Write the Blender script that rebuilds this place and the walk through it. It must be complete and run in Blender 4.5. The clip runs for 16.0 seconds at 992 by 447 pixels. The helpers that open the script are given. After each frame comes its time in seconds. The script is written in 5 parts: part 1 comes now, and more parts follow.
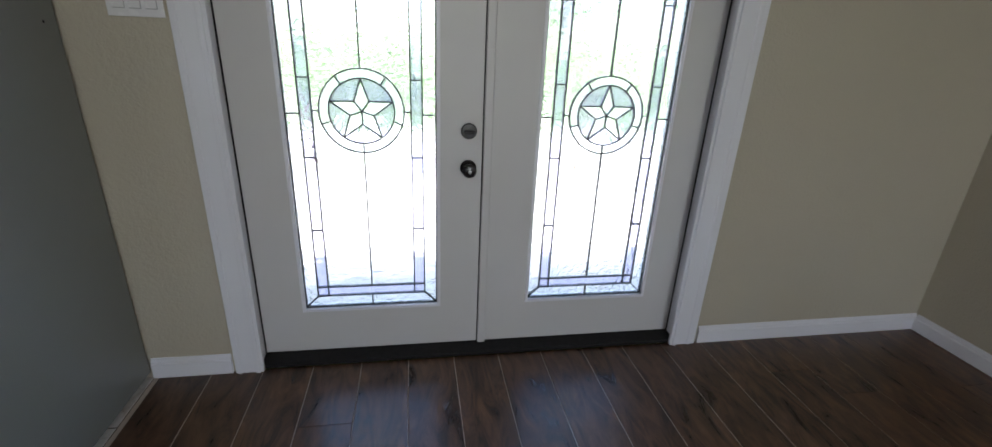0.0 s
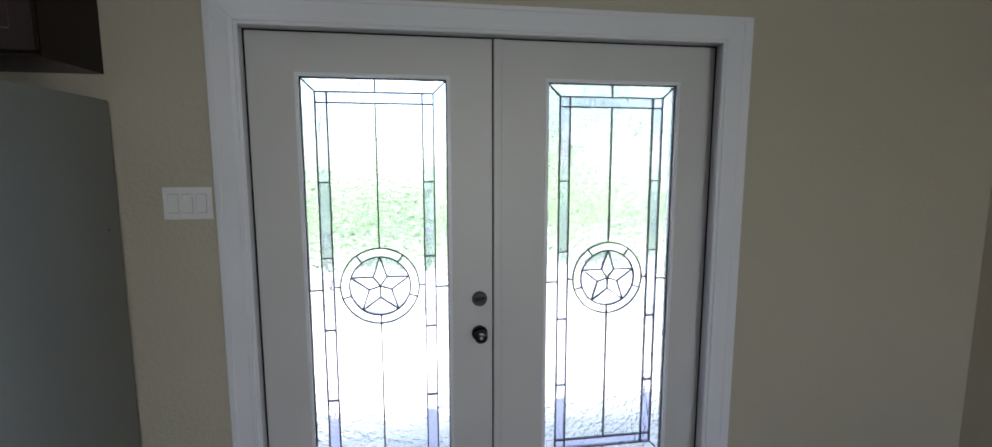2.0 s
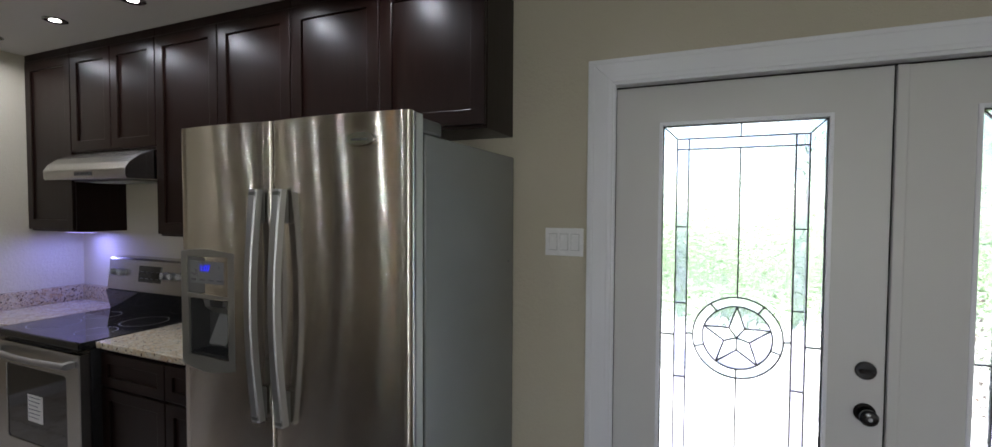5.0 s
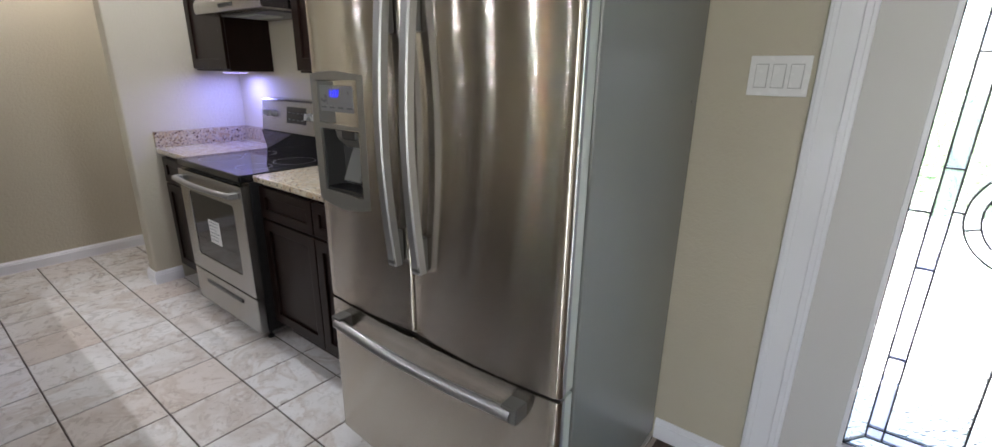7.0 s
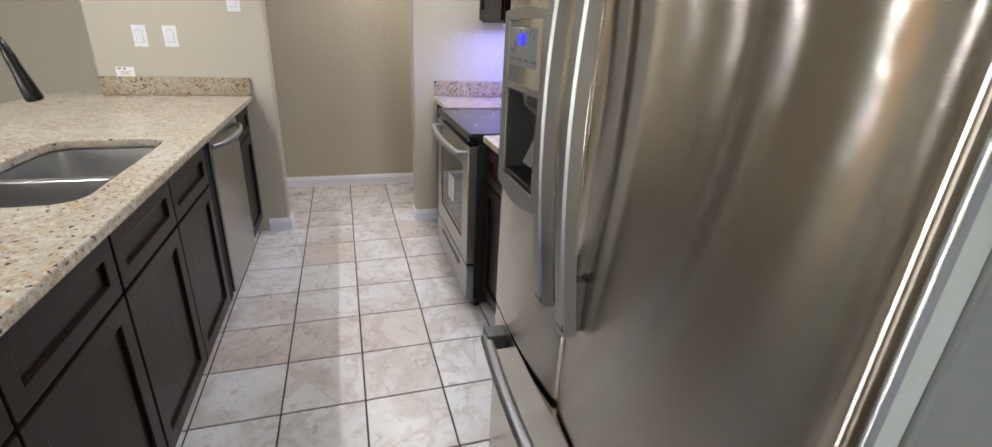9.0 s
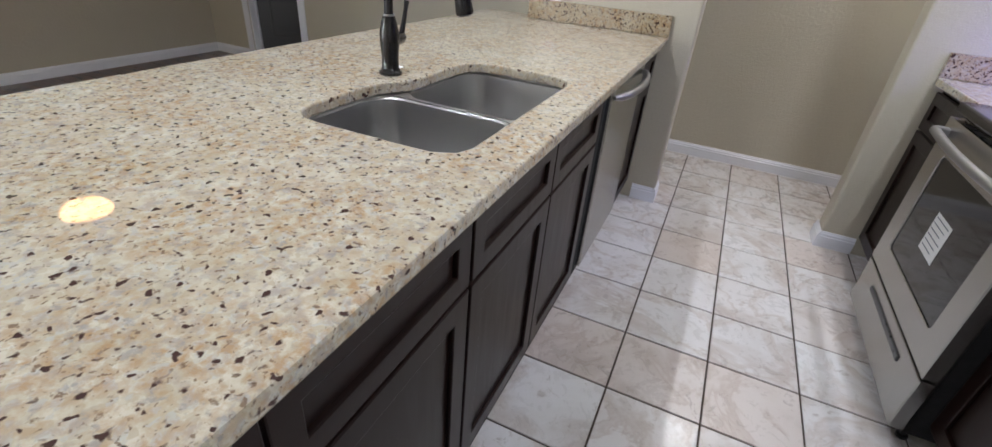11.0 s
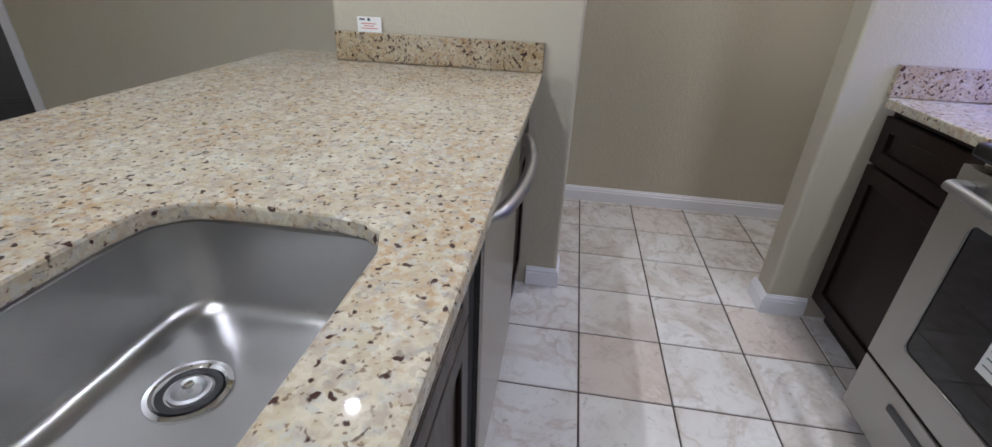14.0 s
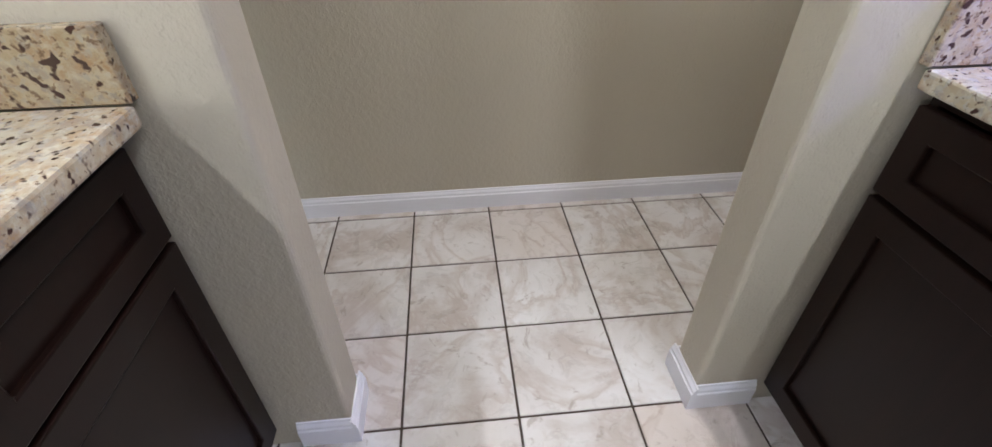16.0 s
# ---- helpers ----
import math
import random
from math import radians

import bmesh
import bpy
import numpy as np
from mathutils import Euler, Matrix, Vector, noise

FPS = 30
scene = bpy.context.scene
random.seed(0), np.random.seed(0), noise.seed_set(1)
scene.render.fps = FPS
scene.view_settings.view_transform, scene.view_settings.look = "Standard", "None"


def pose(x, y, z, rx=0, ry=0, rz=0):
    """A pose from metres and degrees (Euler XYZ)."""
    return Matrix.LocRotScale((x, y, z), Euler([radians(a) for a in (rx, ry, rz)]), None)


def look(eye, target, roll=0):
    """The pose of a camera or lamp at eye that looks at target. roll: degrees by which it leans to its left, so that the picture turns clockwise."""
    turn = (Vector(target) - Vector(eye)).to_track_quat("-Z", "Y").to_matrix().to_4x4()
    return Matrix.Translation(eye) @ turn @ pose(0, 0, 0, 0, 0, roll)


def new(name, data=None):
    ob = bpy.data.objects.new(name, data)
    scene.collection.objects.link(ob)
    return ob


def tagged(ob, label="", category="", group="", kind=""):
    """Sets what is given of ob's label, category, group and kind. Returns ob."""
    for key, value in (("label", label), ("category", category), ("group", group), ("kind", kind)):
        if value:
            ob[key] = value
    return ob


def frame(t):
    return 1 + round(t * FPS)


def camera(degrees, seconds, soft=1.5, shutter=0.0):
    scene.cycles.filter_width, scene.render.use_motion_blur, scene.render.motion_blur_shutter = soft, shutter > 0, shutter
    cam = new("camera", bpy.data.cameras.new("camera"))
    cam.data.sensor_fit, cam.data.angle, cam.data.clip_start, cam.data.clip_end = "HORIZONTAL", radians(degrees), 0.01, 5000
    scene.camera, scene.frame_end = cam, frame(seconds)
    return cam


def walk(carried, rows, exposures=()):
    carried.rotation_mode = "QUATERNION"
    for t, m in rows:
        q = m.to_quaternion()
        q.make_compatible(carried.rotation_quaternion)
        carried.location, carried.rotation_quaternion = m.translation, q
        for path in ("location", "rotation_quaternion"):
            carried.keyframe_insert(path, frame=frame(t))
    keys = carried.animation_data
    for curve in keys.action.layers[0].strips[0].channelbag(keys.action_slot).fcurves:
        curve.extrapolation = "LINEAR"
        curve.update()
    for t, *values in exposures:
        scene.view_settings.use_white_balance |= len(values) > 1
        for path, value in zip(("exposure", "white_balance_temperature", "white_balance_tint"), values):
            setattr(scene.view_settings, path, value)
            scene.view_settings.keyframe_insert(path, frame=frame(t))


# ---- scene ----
cam = camera(91.6, 16.0)
METRES, EYE, TILT, LEAN, TURN = 4.47, 1.345, 0.0, 0.0, -10.5
PATH = [
    (0, (0.105, -0.025, 1.351), (0.433, 1.808, 0.621), 2.6),
    (0.5, (0.116, -0.04, 1.401), (0.437, 1.819, 0.737), 2.3),
    (1, (0.123, -0.059, 1.449), (0.422, 1.846, 0.918), 1.5),
    (1.5, (0.12, -0.078, 1.488), (0.405, 1.865, 1.107), 0.8),
    (1.7, (0.118, -0.06, 1.535), (0.4, 1.889, 1.187), 0.6),
    (2, (0.092, -0.094, 1.552), (0.389, 1.868, 1.306), -0.0),
    (2.5, (0.099, -0.125, 1.585), (0.386, 1.853, 1.511), -1.1),
    (3, (0.108, -0.138, 1.613), (0.378, 1.842, 1.703), -1.5),
    (3.5, (0.092, -0.151, 1.602), (0.203, 1.842, 1.73), -1.1),
    (4, (0.053, -0.142, 1.569), (-0.224, 1.836, 1.678), -0.2),
    (4.5, (-0.078, -0.15, 1.55), (-0.66, 1.764, 1.532), 0.0),
    (5, (-0.22, -0.175, 1.556), (-1.0, 1.666, 1.486), 0.3),
    (5.2, (-0.28, -0.179, 1.552), (-1.115, 1.637, 1.469), 0.5),
    (7.3, (-0.471, 0.151, 1.406), (-1.746, 1.558, 0.778), 0.8),
    (7.5, (-0.459, 0.206, 1.438), (-1.86, 1.522, 0.887), 0.8),
    (8, (-0.536, 0.321, 1.416), (-2.078, 1.473, 0.871), 2.5),
    (8.5, (-0.675, 0.447, 1.397), (-2.274, 1.48, 0.785), 3.6),
    (9, (-0.755, 0.576, 1.364), (-2.519, 1.143, 0.611), 2.7),
    (9.5, (-0.882, 0.611, 1.305), (-2.674, 0.605, 0.418), 1.5),
    (10, (-1.075, 0.502, 1.29), (-2.83, 0.29, 0.351), 2.8),
    (10.2, (-1.15, 0.47, 1.291), (-2.882, 0.163, 0.35), 3.2),
    (12.3, (-1.657, 0.099, 1.221), (-2.961, -0.886, 0.067), 3.6),
    (12.5, (-1.702, 0.086, 1.216), (-2.993, -0.881, 0.032), 2.9),
    (13, (-1.888, 0.11, 1.241), (-3.324, -0.762, 0.155), 2.2),
    (13.5, (-2.09, 0.151, 1.246), (-3.733, -0.502, 0.31), 1.9),
    (14, (-2.326, 0.132, 1.23), (-4.08, -0.107, 0.3), 2.5),
    (14.5, (-2.572, 0.228, 1.212), (-4.324, 0.168, 0.248), 0.4),
    (15, (-2.826, 0.372, 1.208), (-4.544, 0.338, 0.187), 0.7),
    (15.5, (-3.135, 0.404, 1.172), (-4.784, 0.468, 0.044), 1.4),
    (15.8, (-3.337, 0.432, 1.19), (-4.925, 0.551, -0.021), -0.2),
    (16, (-3.45, 0.457, 1.174), (-5.029, 0.602, -0.054), -0.6),
]
EXPOSURES = [(0, 2.6, 6450, 10), (1.5, 2.5, 6350, 10), (3.5, 2.2, 6220, 10), (4.5, 2.35, 6350, 10), (5, 2.5, 6500, 10), (7.4, 3.55, 6700, 10), (8.0, 3.8, 6850, 10), (8.6, 3.75, 6850, 10), (9.3, 3.65, 6600, 10), (10, 3.8, 6420, 10), (12.5, 3.0, 6320, 10), (13.2, 3.0, 6200, 10), (14, 3.28, 6250, 10), (14.5, 3.3, 6380, 10), (15, 3.3, 6420, 10), (15.5, 3.45, 6480, 10), (16, 3.8, 6500, 10)]
walk(cam, [(t, look(eye, target, roll)) for t, eye, target, roll in PATH], EXPOSURES)


# world, sun, exposure
def build_world():
    w = bpy.data.worlds.new("sky")
    scene.world = w
    w.use_nodes = True
    nt = w.node_tree
    bg = nt.nodes["Background"]
    sky = nt.nodes.new("ShaderNodeTexSky")
    sky.sky_type = "NISHITA"
    sky.sun_disc = False
    sky.sun_elevation = radians(50)
    sky.sun_rotation = radians(270)
    nt.links.new(sky.outputs[0], bg.inputs[0])
    bg.inputs[1].default_value = SKY
    sun = bpy.data.lights.new("sun", "SUN")
    sun.energy, sun.angle, sun.color = 5.0, radians(0.5), (1, 0.95, 0.88)
    ob = new("sun", sun)
    ob.matrix_world = look((-20, 0, 24), (0, 0, 0))


SKY = 0.15
build_world()
LED_X = (-3.85, -3.22, -2.60, -1.98, -1.36)


def lamp_area(name, at, target, size, power, color, spread=180):
    d = bpy.data.lights.new(name, "AREA")
    d.shape, d.size, d.energy, d.color, d.spread = "DISK", size, power, color, radians(spread)
    ob = new(name, d)
    ob.matrix_world = look(at, target)
    return ob


for lx in LED_X:
    for ly in (1.22, -0.73):
        lamp_area("led_lamp", (lx, ly, 2.462), (lx, ly + 0.0001, 0), 0.04, 0.60, (0.86, 0.90, 1.0), 165)
# added fill light at an unseen south window, brightens the dining walls
s_fill = lamp_area("window_daylight", (1.0, -4.60, 1.4), (1.0, 0, 1.4), 1.6, 7.5, (0.97, 0.975, 1.0), 150)
s_fill.data.shape, s_fill.data.size_y = "SQUARE", 1.3
# assumed hall light, unseen and without a fixture, added to brighten the hall wall
lamp_area("hall_lamp", (-4.66, 0.9, 2.462), (-4.66, 0.9001, 0), 0.07, 1.05, (1.0, 0.93, 0.88), 150)
# added fill light before the closed east wall, which has no window
d_fill = lamp_area("window_daylight", (2.60, -2.2, 1.1), (0, -2.2, 1.1), 1.9, 1.8, (1.0, 0.97, 0.97), 150)
d_fill.data.shape, d_fill.data.size_y = "SQUARE", 1.9
lamp_area("under_cabinet_lamp", (-3.86, 1.62, 1.37), (-3.86, 1.6201, 0), 0.10, 0.50, (0.26, 0.28, 1.0))


# materials
class Mat:
    """A node material with short ways to add texture nodes."""

    def __init__(self, name, color=(0.5, 0.5, 0.5), rough=0.5, metal=0.0):
        self.m = bpy.data.materials.new(name)
        self.m.use_nodes = True
        self.nt = self.m.node_tree
        self.b = self.nt.nodes["Principled BSDF"]
        self.out = self.nt.nodes["Material Output"]
        self.set("Base Color", (*color, 1))
        self.set("Roughness", rough)
        self.set("Metallic", metal)
        self.co = None

    def set(self, key, v):
        s = self.b.inputs[key]
        if isinstance(v, bpy.types.NodeSocket):
            self.nt.links.new(v, s)
        else:
            s.default_value = v

    def node(self, kind, **kw):
        n = self.nt.nodes.new(kind)
        for k, v in kw.items():
            s = n.inputs[k.replace("_", " ")]
            if isinstance(v, bpy.types.NodeSocket):
                self.nt.links.new(v, s)
            else:
                s.default_value = v
        return n

    def coords(self, scale=(1, 1, 1), use_object=False, rot=(0, 0, 0)):
        if use_object:
            src = self.node("ShaderNodeTexCoord").outputs["Object"]
        else:
            src = self.node("ShaderNodeNewGeometry").outputs["Position"]
        mp = self.node("ShaderNodeMapping")
        self.nt.links.new(src, mp.inputs["Vector"])
        mp.inputs["Scale"].default_value = scale
        mp.inputs["Rotation"].default_value = rot
        return mp.outputs[0]

    def shift(self, vec, amount=20.0):
        r = self.node("ShaderNodeObjectInfo").outputs["Random"]
        c = self.node("ShaderNodeCombineXYZ")
        mu = self.node("ShaderNodeMath")
        mu.operation = "MULTIPLY"
        self.nt.links.new(r, mu.inputs[0])
        mu.inputs[1].default_value = amount
        for k in range(3):
            self.nt.links.new(mu.outputs[0], c.inputs[k])
        a = self.node("ShaderNodeVectorMath")
        self.nt.links.new(vec, a.inputs[0])
        self.nt.links.new(c.outputs[0], a.inputs[1])
        return a.outputs[0]

    def noise(self, vec, scale=5.0, detail=4.0, rough=0.5, distort=0.0):
        n = self.node("ShaderNodeTexNoise", Vector=vec, Scale=scale, Detail=detail, Roughness=rough, Distortion=distort)
        return n.outputs["Fac"]

    def voronoi(self, vec, scale=5.0, feature="F1", out="Distance", randomness=1.0):
        n = self.nt.nodes.new("ShaderNodeTexVoronoi")
        n.feature = feature
        self.nt.links.new(vec, n.inputs["Vector"])
        n.inputs["Scale"].default_value = scale
        n.inputs["Randomness"].default_value = randomness
        return n.outputs[out]

    def ramp(self, fac, *stops):
        n = self.nt.nodes.new("ShaderNodeValToRGB")
        self.nt.links.new(fac, n.inputs[0])
        el = n.color_ramp.elements
        while len(el) < len(stops):
            el.new(0.5)
        for e, (p, c) in zip(el, stops):
            e.position = p
            e.color = (c, c, c, 1) if isinstance(c, (int, float)) else (*c, 1)
        return n.outputs[0]

    def mix(self, fac, a, b, mode="MIX"):
        n = self.nt.nodes.new("ShaderNodeMix")
        n.data_type, n.blend_type = "RGBA", mode
        for s, v in ((n.inputs[0], fac), (n.inputs[6], a), (n.inputs[7], b)):
            if isinstance(v, bpy.types.NodeSocket):
                self.nt.links.new(v, s)
            elif isinstance(v, tuple):
                s.default_value = (*v, 1)
            else:
                s.default_value = v
        return n.outputs[2]

    def bump(self, height, strength=0.3, distance=0.002, normal=None):
        n = self.nt.nodes.new("ShaderNodeBump")
        n.inputs["Strength"].default_value = strength
        n.inputs["Distance"].default_value = distance
        self.nt.links.new(height, n.inputs["Height"])
        if normal is not None:
            self.nt.links.new(normal, n.inputs["Normal"])
        self.nt.links.new(n.outputs[0], self.b.inputs["Normal"])
        return n.outputs[0]


def m_wall():
    k = Mat("wall_paint", rough=0.62)
    p = k.coords()
    big = k.noise(p, 1.3, 3)
    k.set("Base Color", k.mix(big, (0.440, 0.402, 0.322), (0.470, 0.430, 0.345)))
    a = k.noise(p, 55, 3, 0.55)
    b = k.ramp(k.noise(p, 160, 2, 0.5), (0.4, 0.0), (0.62, 1.0))
    h = k.mix(0.35, k.ramp(a, (0.42, 0.0), (0.60, 1.0)), b)
    k.bump(h, 0.5, 0.0021)
    return k.m


def m_ceiling():
    k = Mat("ceiling_paint", (0.62, 0.60, 0.57), 0.8)
    p = k.coords()
    k.bump(k.noise(p, 70, 3), 0.35, 0.002)
    return k.m


def m_paint(name, color, rough=0.4, bump=0.05):
    k = Mat(name, color, rough)
    p = k.coords()
    n = k.noise(p, 3, 3)
    c2 = tuple(c * 0.93 for c in color)
    k.set("Base Color", k.mix(n, color, c2))
    k.bump(k.noise(p, 120, 2), bump, 0.001)
    return k.m


def m_espresso():
    k = Mat("espresso_wood", rough=0.3)
    p = k.shift(k.coords((1, 1, 1)), 7)
    mp = k.node("ShaderNodeMapping", Vector=p)
    mp.inputs["Scale"].default_value = (14, 14, 1.3)
    g = k.noise(mp.outputs[0], 3.5, 6, 0.6, 0.4)
    big = k.noise(p, 4.0, 2)
    c = k.mix(g, (0.0028, 0.0013, 0.0010), (0.0160, 0.0064, 0.0044))
    k.set("Base Color", k.mix(k.ramp(big, (0.35, 0.0), (0.7, 0.5)), c, (0.0110, 0.0045, 0.0035)))
    k.set("Roughness", k.ramp(g, (0.3, 0.28), (0.7, 0.36)))
    k.set("Specular IOR Level", 0.20)
    k.bump(g, 0.06, 0.001)
    return k.m


def m_granite(name="granite", tone=(1.0, 1.0, 1.0), flecks=0.0):
    """Polished speckled granite; tone tints the slab; flecks: 0 as the tops, up to 1 for a browner, denser slab."""
    k = Mat(name, rough=0.035)
    p = k.coords()
    warp = k.node("ShaderNodeTexNoise", Vector=p, Scale=70.0, Detail=3.0)
    add = k.nt.nodes.new("ShaderNodeMix")
    add.data_type = "VECTOR"
    add.inputs[0].default_value = 0.010
    k.nt.links.new(p, add.inputs[4])
    k.nt.links.new(warp.outputs["Color"], add.inputs[5])
    q = add.outputs[1]

    def spots(scale, lo, hi, w=0.0, detail=2.0, rough=0.5):
        """Irregular islands where a noise is high."""
        n = k.nt.nodes.new("ShaderNodeTexNoise")
        n.noise_dimensions = "4D"
        k.nt.links.new(q, n.inputs["Vector"])
        n.inputs["W"].default_value = w
        n.inputs["Scale"].default_value = scale
        n.inputs["Detail"].default_value = detail
        n.inputs["Roughness"].default_value = rough
        return k.ramp(n.outputs["Fac"], (lo, 0.0), (hi, 1.0))

    v = k.nt.nodes.new("ShaderNodeTexVoronoi")
    v.feature = "SMOOTH_F1"
    k.nt.links.new(q, v.inputs["Vector"])
    v.inputs["Scale"].default_value = 105
    v.inputs["Smoothness"].default_value = 0.35
    cell = k.node("ShaderNodeSeparateColor", Color=v.outputs["Color"])
    # cream ground with soft tan, grey and ochre grains
    c = k.mix(spots(26, 0.38, 0.62, 1.0, 5, 0.65), (0.450, 0.390, 0.285), (0.550, 0.505, 0.410))
    c = k.mix(k.ramp(cell.outputs[0], (0.50, 0.0), (0.85, 0.55)), c, (0.385, 0.315, 0.215))
    c = k.mix(k.ramp(cell.outputs[1], (0.66, 0.0), (0.84, 0.6)), c, (0.415, 0.415, 0.395))
    patch = spots(6, 0.40, 0.60, 3.0, 4, 0.65)
    ochre = k.mix(1.0, patch, spots(52, 0.44, 0.60, 4.0, 4, 0.7), "MULTIPLY")
    c = k.mix(k.mix(1.0, ochre, (0.8, 0.8, 0.8), "MULTIPLY"), c, (0.370, 0.225, 0.110))
    c = k.mix(k.mix(1.0, spots(38, 0.52, 0.62, 6.0, 5, 0.7), (0.65, 0.65, 0.65), "MULTIPLY"), c, (0.34, 0.285, 0.235))
    c = k.mix(k.mix(1.0, spots(44, 0.56, 0.64, 8.0, 4, 0.65), (0.7, 0.7, 0.7), "MULTIPLY"), c, (0.27, 0.255, 0.24))
    # dark flecks: many small brown ones, fewer large plum-brown ones
    c = k.mix(k.mix(1.0, spots(130, 0.60 - 0.03 * flecks, 0.68 - 0.03 * flecks, 10.0, 2, 0.5), (0.8, 0.8, 0.8), "MULTIPLY"), c, (0.150, 0.095, 0.060))
    c = k.mix(spots(74, 0.625 - 0.02 * flecks, 0.685 - 0.02 * flecks, 12.0, 1, 0.4), c, (0.058, 0.032, 0.027))
    c = k.mix(spots(34, 0.70 - 0.02 * flecks, 0.745 - 0.02 * flecks, 14.0, 2, 0.5), c, (0.060, 0.034, 0.036))
    k.set("Base Color", k.mix(1.0, c, tone, "MULTIPLY"))
    k.bump(k.noise(q, 130, 2, 0.5), 0.012, 0.0004)
    return k.m


def m_tile():
    k = Mat("ceramic_tile", rough=0.3)
    p = k.shift(k.coords(), 40)
    r = k.node("ShaderNodeObjectInfo").outputs["Random"]
    n1 = k.noise(p, 3.6, 6, 0.60, 0.5)
    n2 = k.noise(p, 13, 6, 0.68, 1.0)
    n3 = k.noise(p, 2.6, 5, 0.60, 0.6)
    base = k.mix(k.ramp(n1, (0.35, 0.0), (0.62, 1.0)), (0.64, 0.63, 0.63), (0.54, 0.515, 0.50))
    base = k.mix(k.ramp(r, (0.66, 0.0), (0.96, 0.65)), base, (0.52, 0.435, 0.38))
    c = k.mix(k.ramp(n3, (0.475, 0.0), (0.50, 0.42), (0.56, 0.0)), base, (0.34, 0.255, 0.20))
    c = k.mix(k.ramp(n1, (0.54, 0.0), (0.66, 0.65)), c, (0.42, 0.365, 0.33))
    c = k.mix(k.ramp(n2, (0.60, 0.0), (0.67, 0.6)), c, (0.30, 0.255, 0.225))
    c = k.mix(k.ramp(n2, (0.28, 0.5), (0.38, 0.0)), c, (0.70, 0.66, 0.62))
    k.set("Base Color", c)
    k.set("Roughness", k.ramp(n2, (0.3, 0.20), (0.7, 0.42)))
    k.bump(n2, 0.22, 0.0016)
    return k.m


def m_plank():
    k = Mat("dark_laminate", rough=0.22)
    p = k.shift(k.coords(), 30)
    mp = k.node("ShaderNodeMapping", Vector=p)
    mp.inputs["Scale"].default_value = (4.5, 1.1, 1)
    g = k.noise(mp.outputs[0], 3.2, 7, 0.62, 1.5)
    f = k.noise(mp.outputs[0], 14, 4, 0.6)
    r = k.node("ShaderNodeObjectInfo").outputs["Random"]
    c = k.mix(k.ramp(g, (0.38, 0.0), (0.70, 1.0)), (0.012, 0.0055, 0.0035), (0.185, 0.092, 0.047))
    c = k.mix(k.ramp(f, (0.5, 0.0), (0.8, 0.6)), c, (0.03, 0.014, 0.009))
    c = k.mix(k.ramp(r, (0.0, 0.0), (1.0, 0.35)), c, (0.060, 0.028, 0.017))
    k.set("Base Color", c)
    k.set("Roughness", k.ramp(g, (0.3, 0.26), (0.7, 0.36)))
    k.set("Specular IOR Level", 0.62)
    k.bump(g, 0.05, 0.001)
    return k.m


def m_steel(name, color=(0.56, 0.54, 0.51), rough=0.26, brush=0.0, aniso=0.0, wave=0.0):
    """Steel; brush: steepness of the fine level brush lines, which draw reflections out upright; wave: slow waviness."""
    k = Mat(name, color, rough, 1.0)
    k.set("Base Color", k.mix(k.noise(k.coords(), 2.0, 2), color, tuple(c * 0.93 for c in color)))
    if aniso:
        k.set("Anisotropic", aniso)
        t = k.node("ShaderNodeCombineXYZ")
        t.inputs[0].default_value, t.inputs[1].default_value, t.inputs[2].default_value = 0.03, 0.02, 1.0
        k.set("Tangent", t.outputs[0])
    nrm = None
    if wave:
        nrm = k.bump(k.noise(k.coords((2.2, 2.2, 0.5)), 3.5, 1), wave, 0.006)
    if brush:
        n = k.nt.nodes.new("ShaderNodeTexWhiteNoise")
        n.noise_dimensions = "3D"
        k.nt.links.new(k.coords((9000, 9000, 9000)), n.inputs["Vector"])
        c = k.node("ShaderNodeSeparateColor", Color=n.outputs["Color"])
        total = None
        for q in range(3):
            m = k.nt.nodes.new("ShaderNodeMath")
            m.operation = "ADD"
            k.nt.links.new(c.outputs[q], m.inputs[0])
            if total is None:
                m.inputs[1].default_value = -1.5
            else:
                k.nt.links.new(total, m.inputs[1])
            total = m.outputs[0]
        up = k.nt.nodes.new("ShaderNodeMath")
        up.operation = "MULTIPLY"
        k.nt.links.new(total, up.inputs[0])
        up.inputs[1].default_value = brush
        tilt = k.node("ShaderNodeCombineXYZ", Z=up.outputs[0])
        add = k.node("ShaderNodeVectorMath")
        k.nt.links.new(nrm if nrm is not None else k.node("ShaderNodeNewGeometry").outputs["Normal"], add.inputs[0])
        k.nt.links.new(tilt.outputs[0], add.inputs[1])
        unit = k.node("ShaderNodeVectorMath")
        unit.operation = "NORMALIZE"
        k.nt.links.new(add.outputs[0], unit.inputs[0])
        k.set("Normal", unit.outputs[0])
    return k.m


def m_plain(name, color, rough=0.5, metal=0.0):
    k = Mat(name, color, rough, metal)
    p = k.coords()
    n = k.noise(p, 40, 3)
    k.set("Roughness", k.ramp(n, (0.3, max(rough - 0.04, 0.02)), (0.7, rough + 0.05)))
    return k.m


def m_fridge_side():
    k = Mat("grey_textured_steel", (0.25, 0.265, 0.255), 0.27)
    p = k.coords()
    k.set("Base Color", k.mix(k.noise(p, 2.5, 4), (0.178, 0.189, 0.180), (0.206, 0.217, 0.207)))
    k.bump(k.noise(p, 300, 2), 0.25, 0.0008)
    return k.m


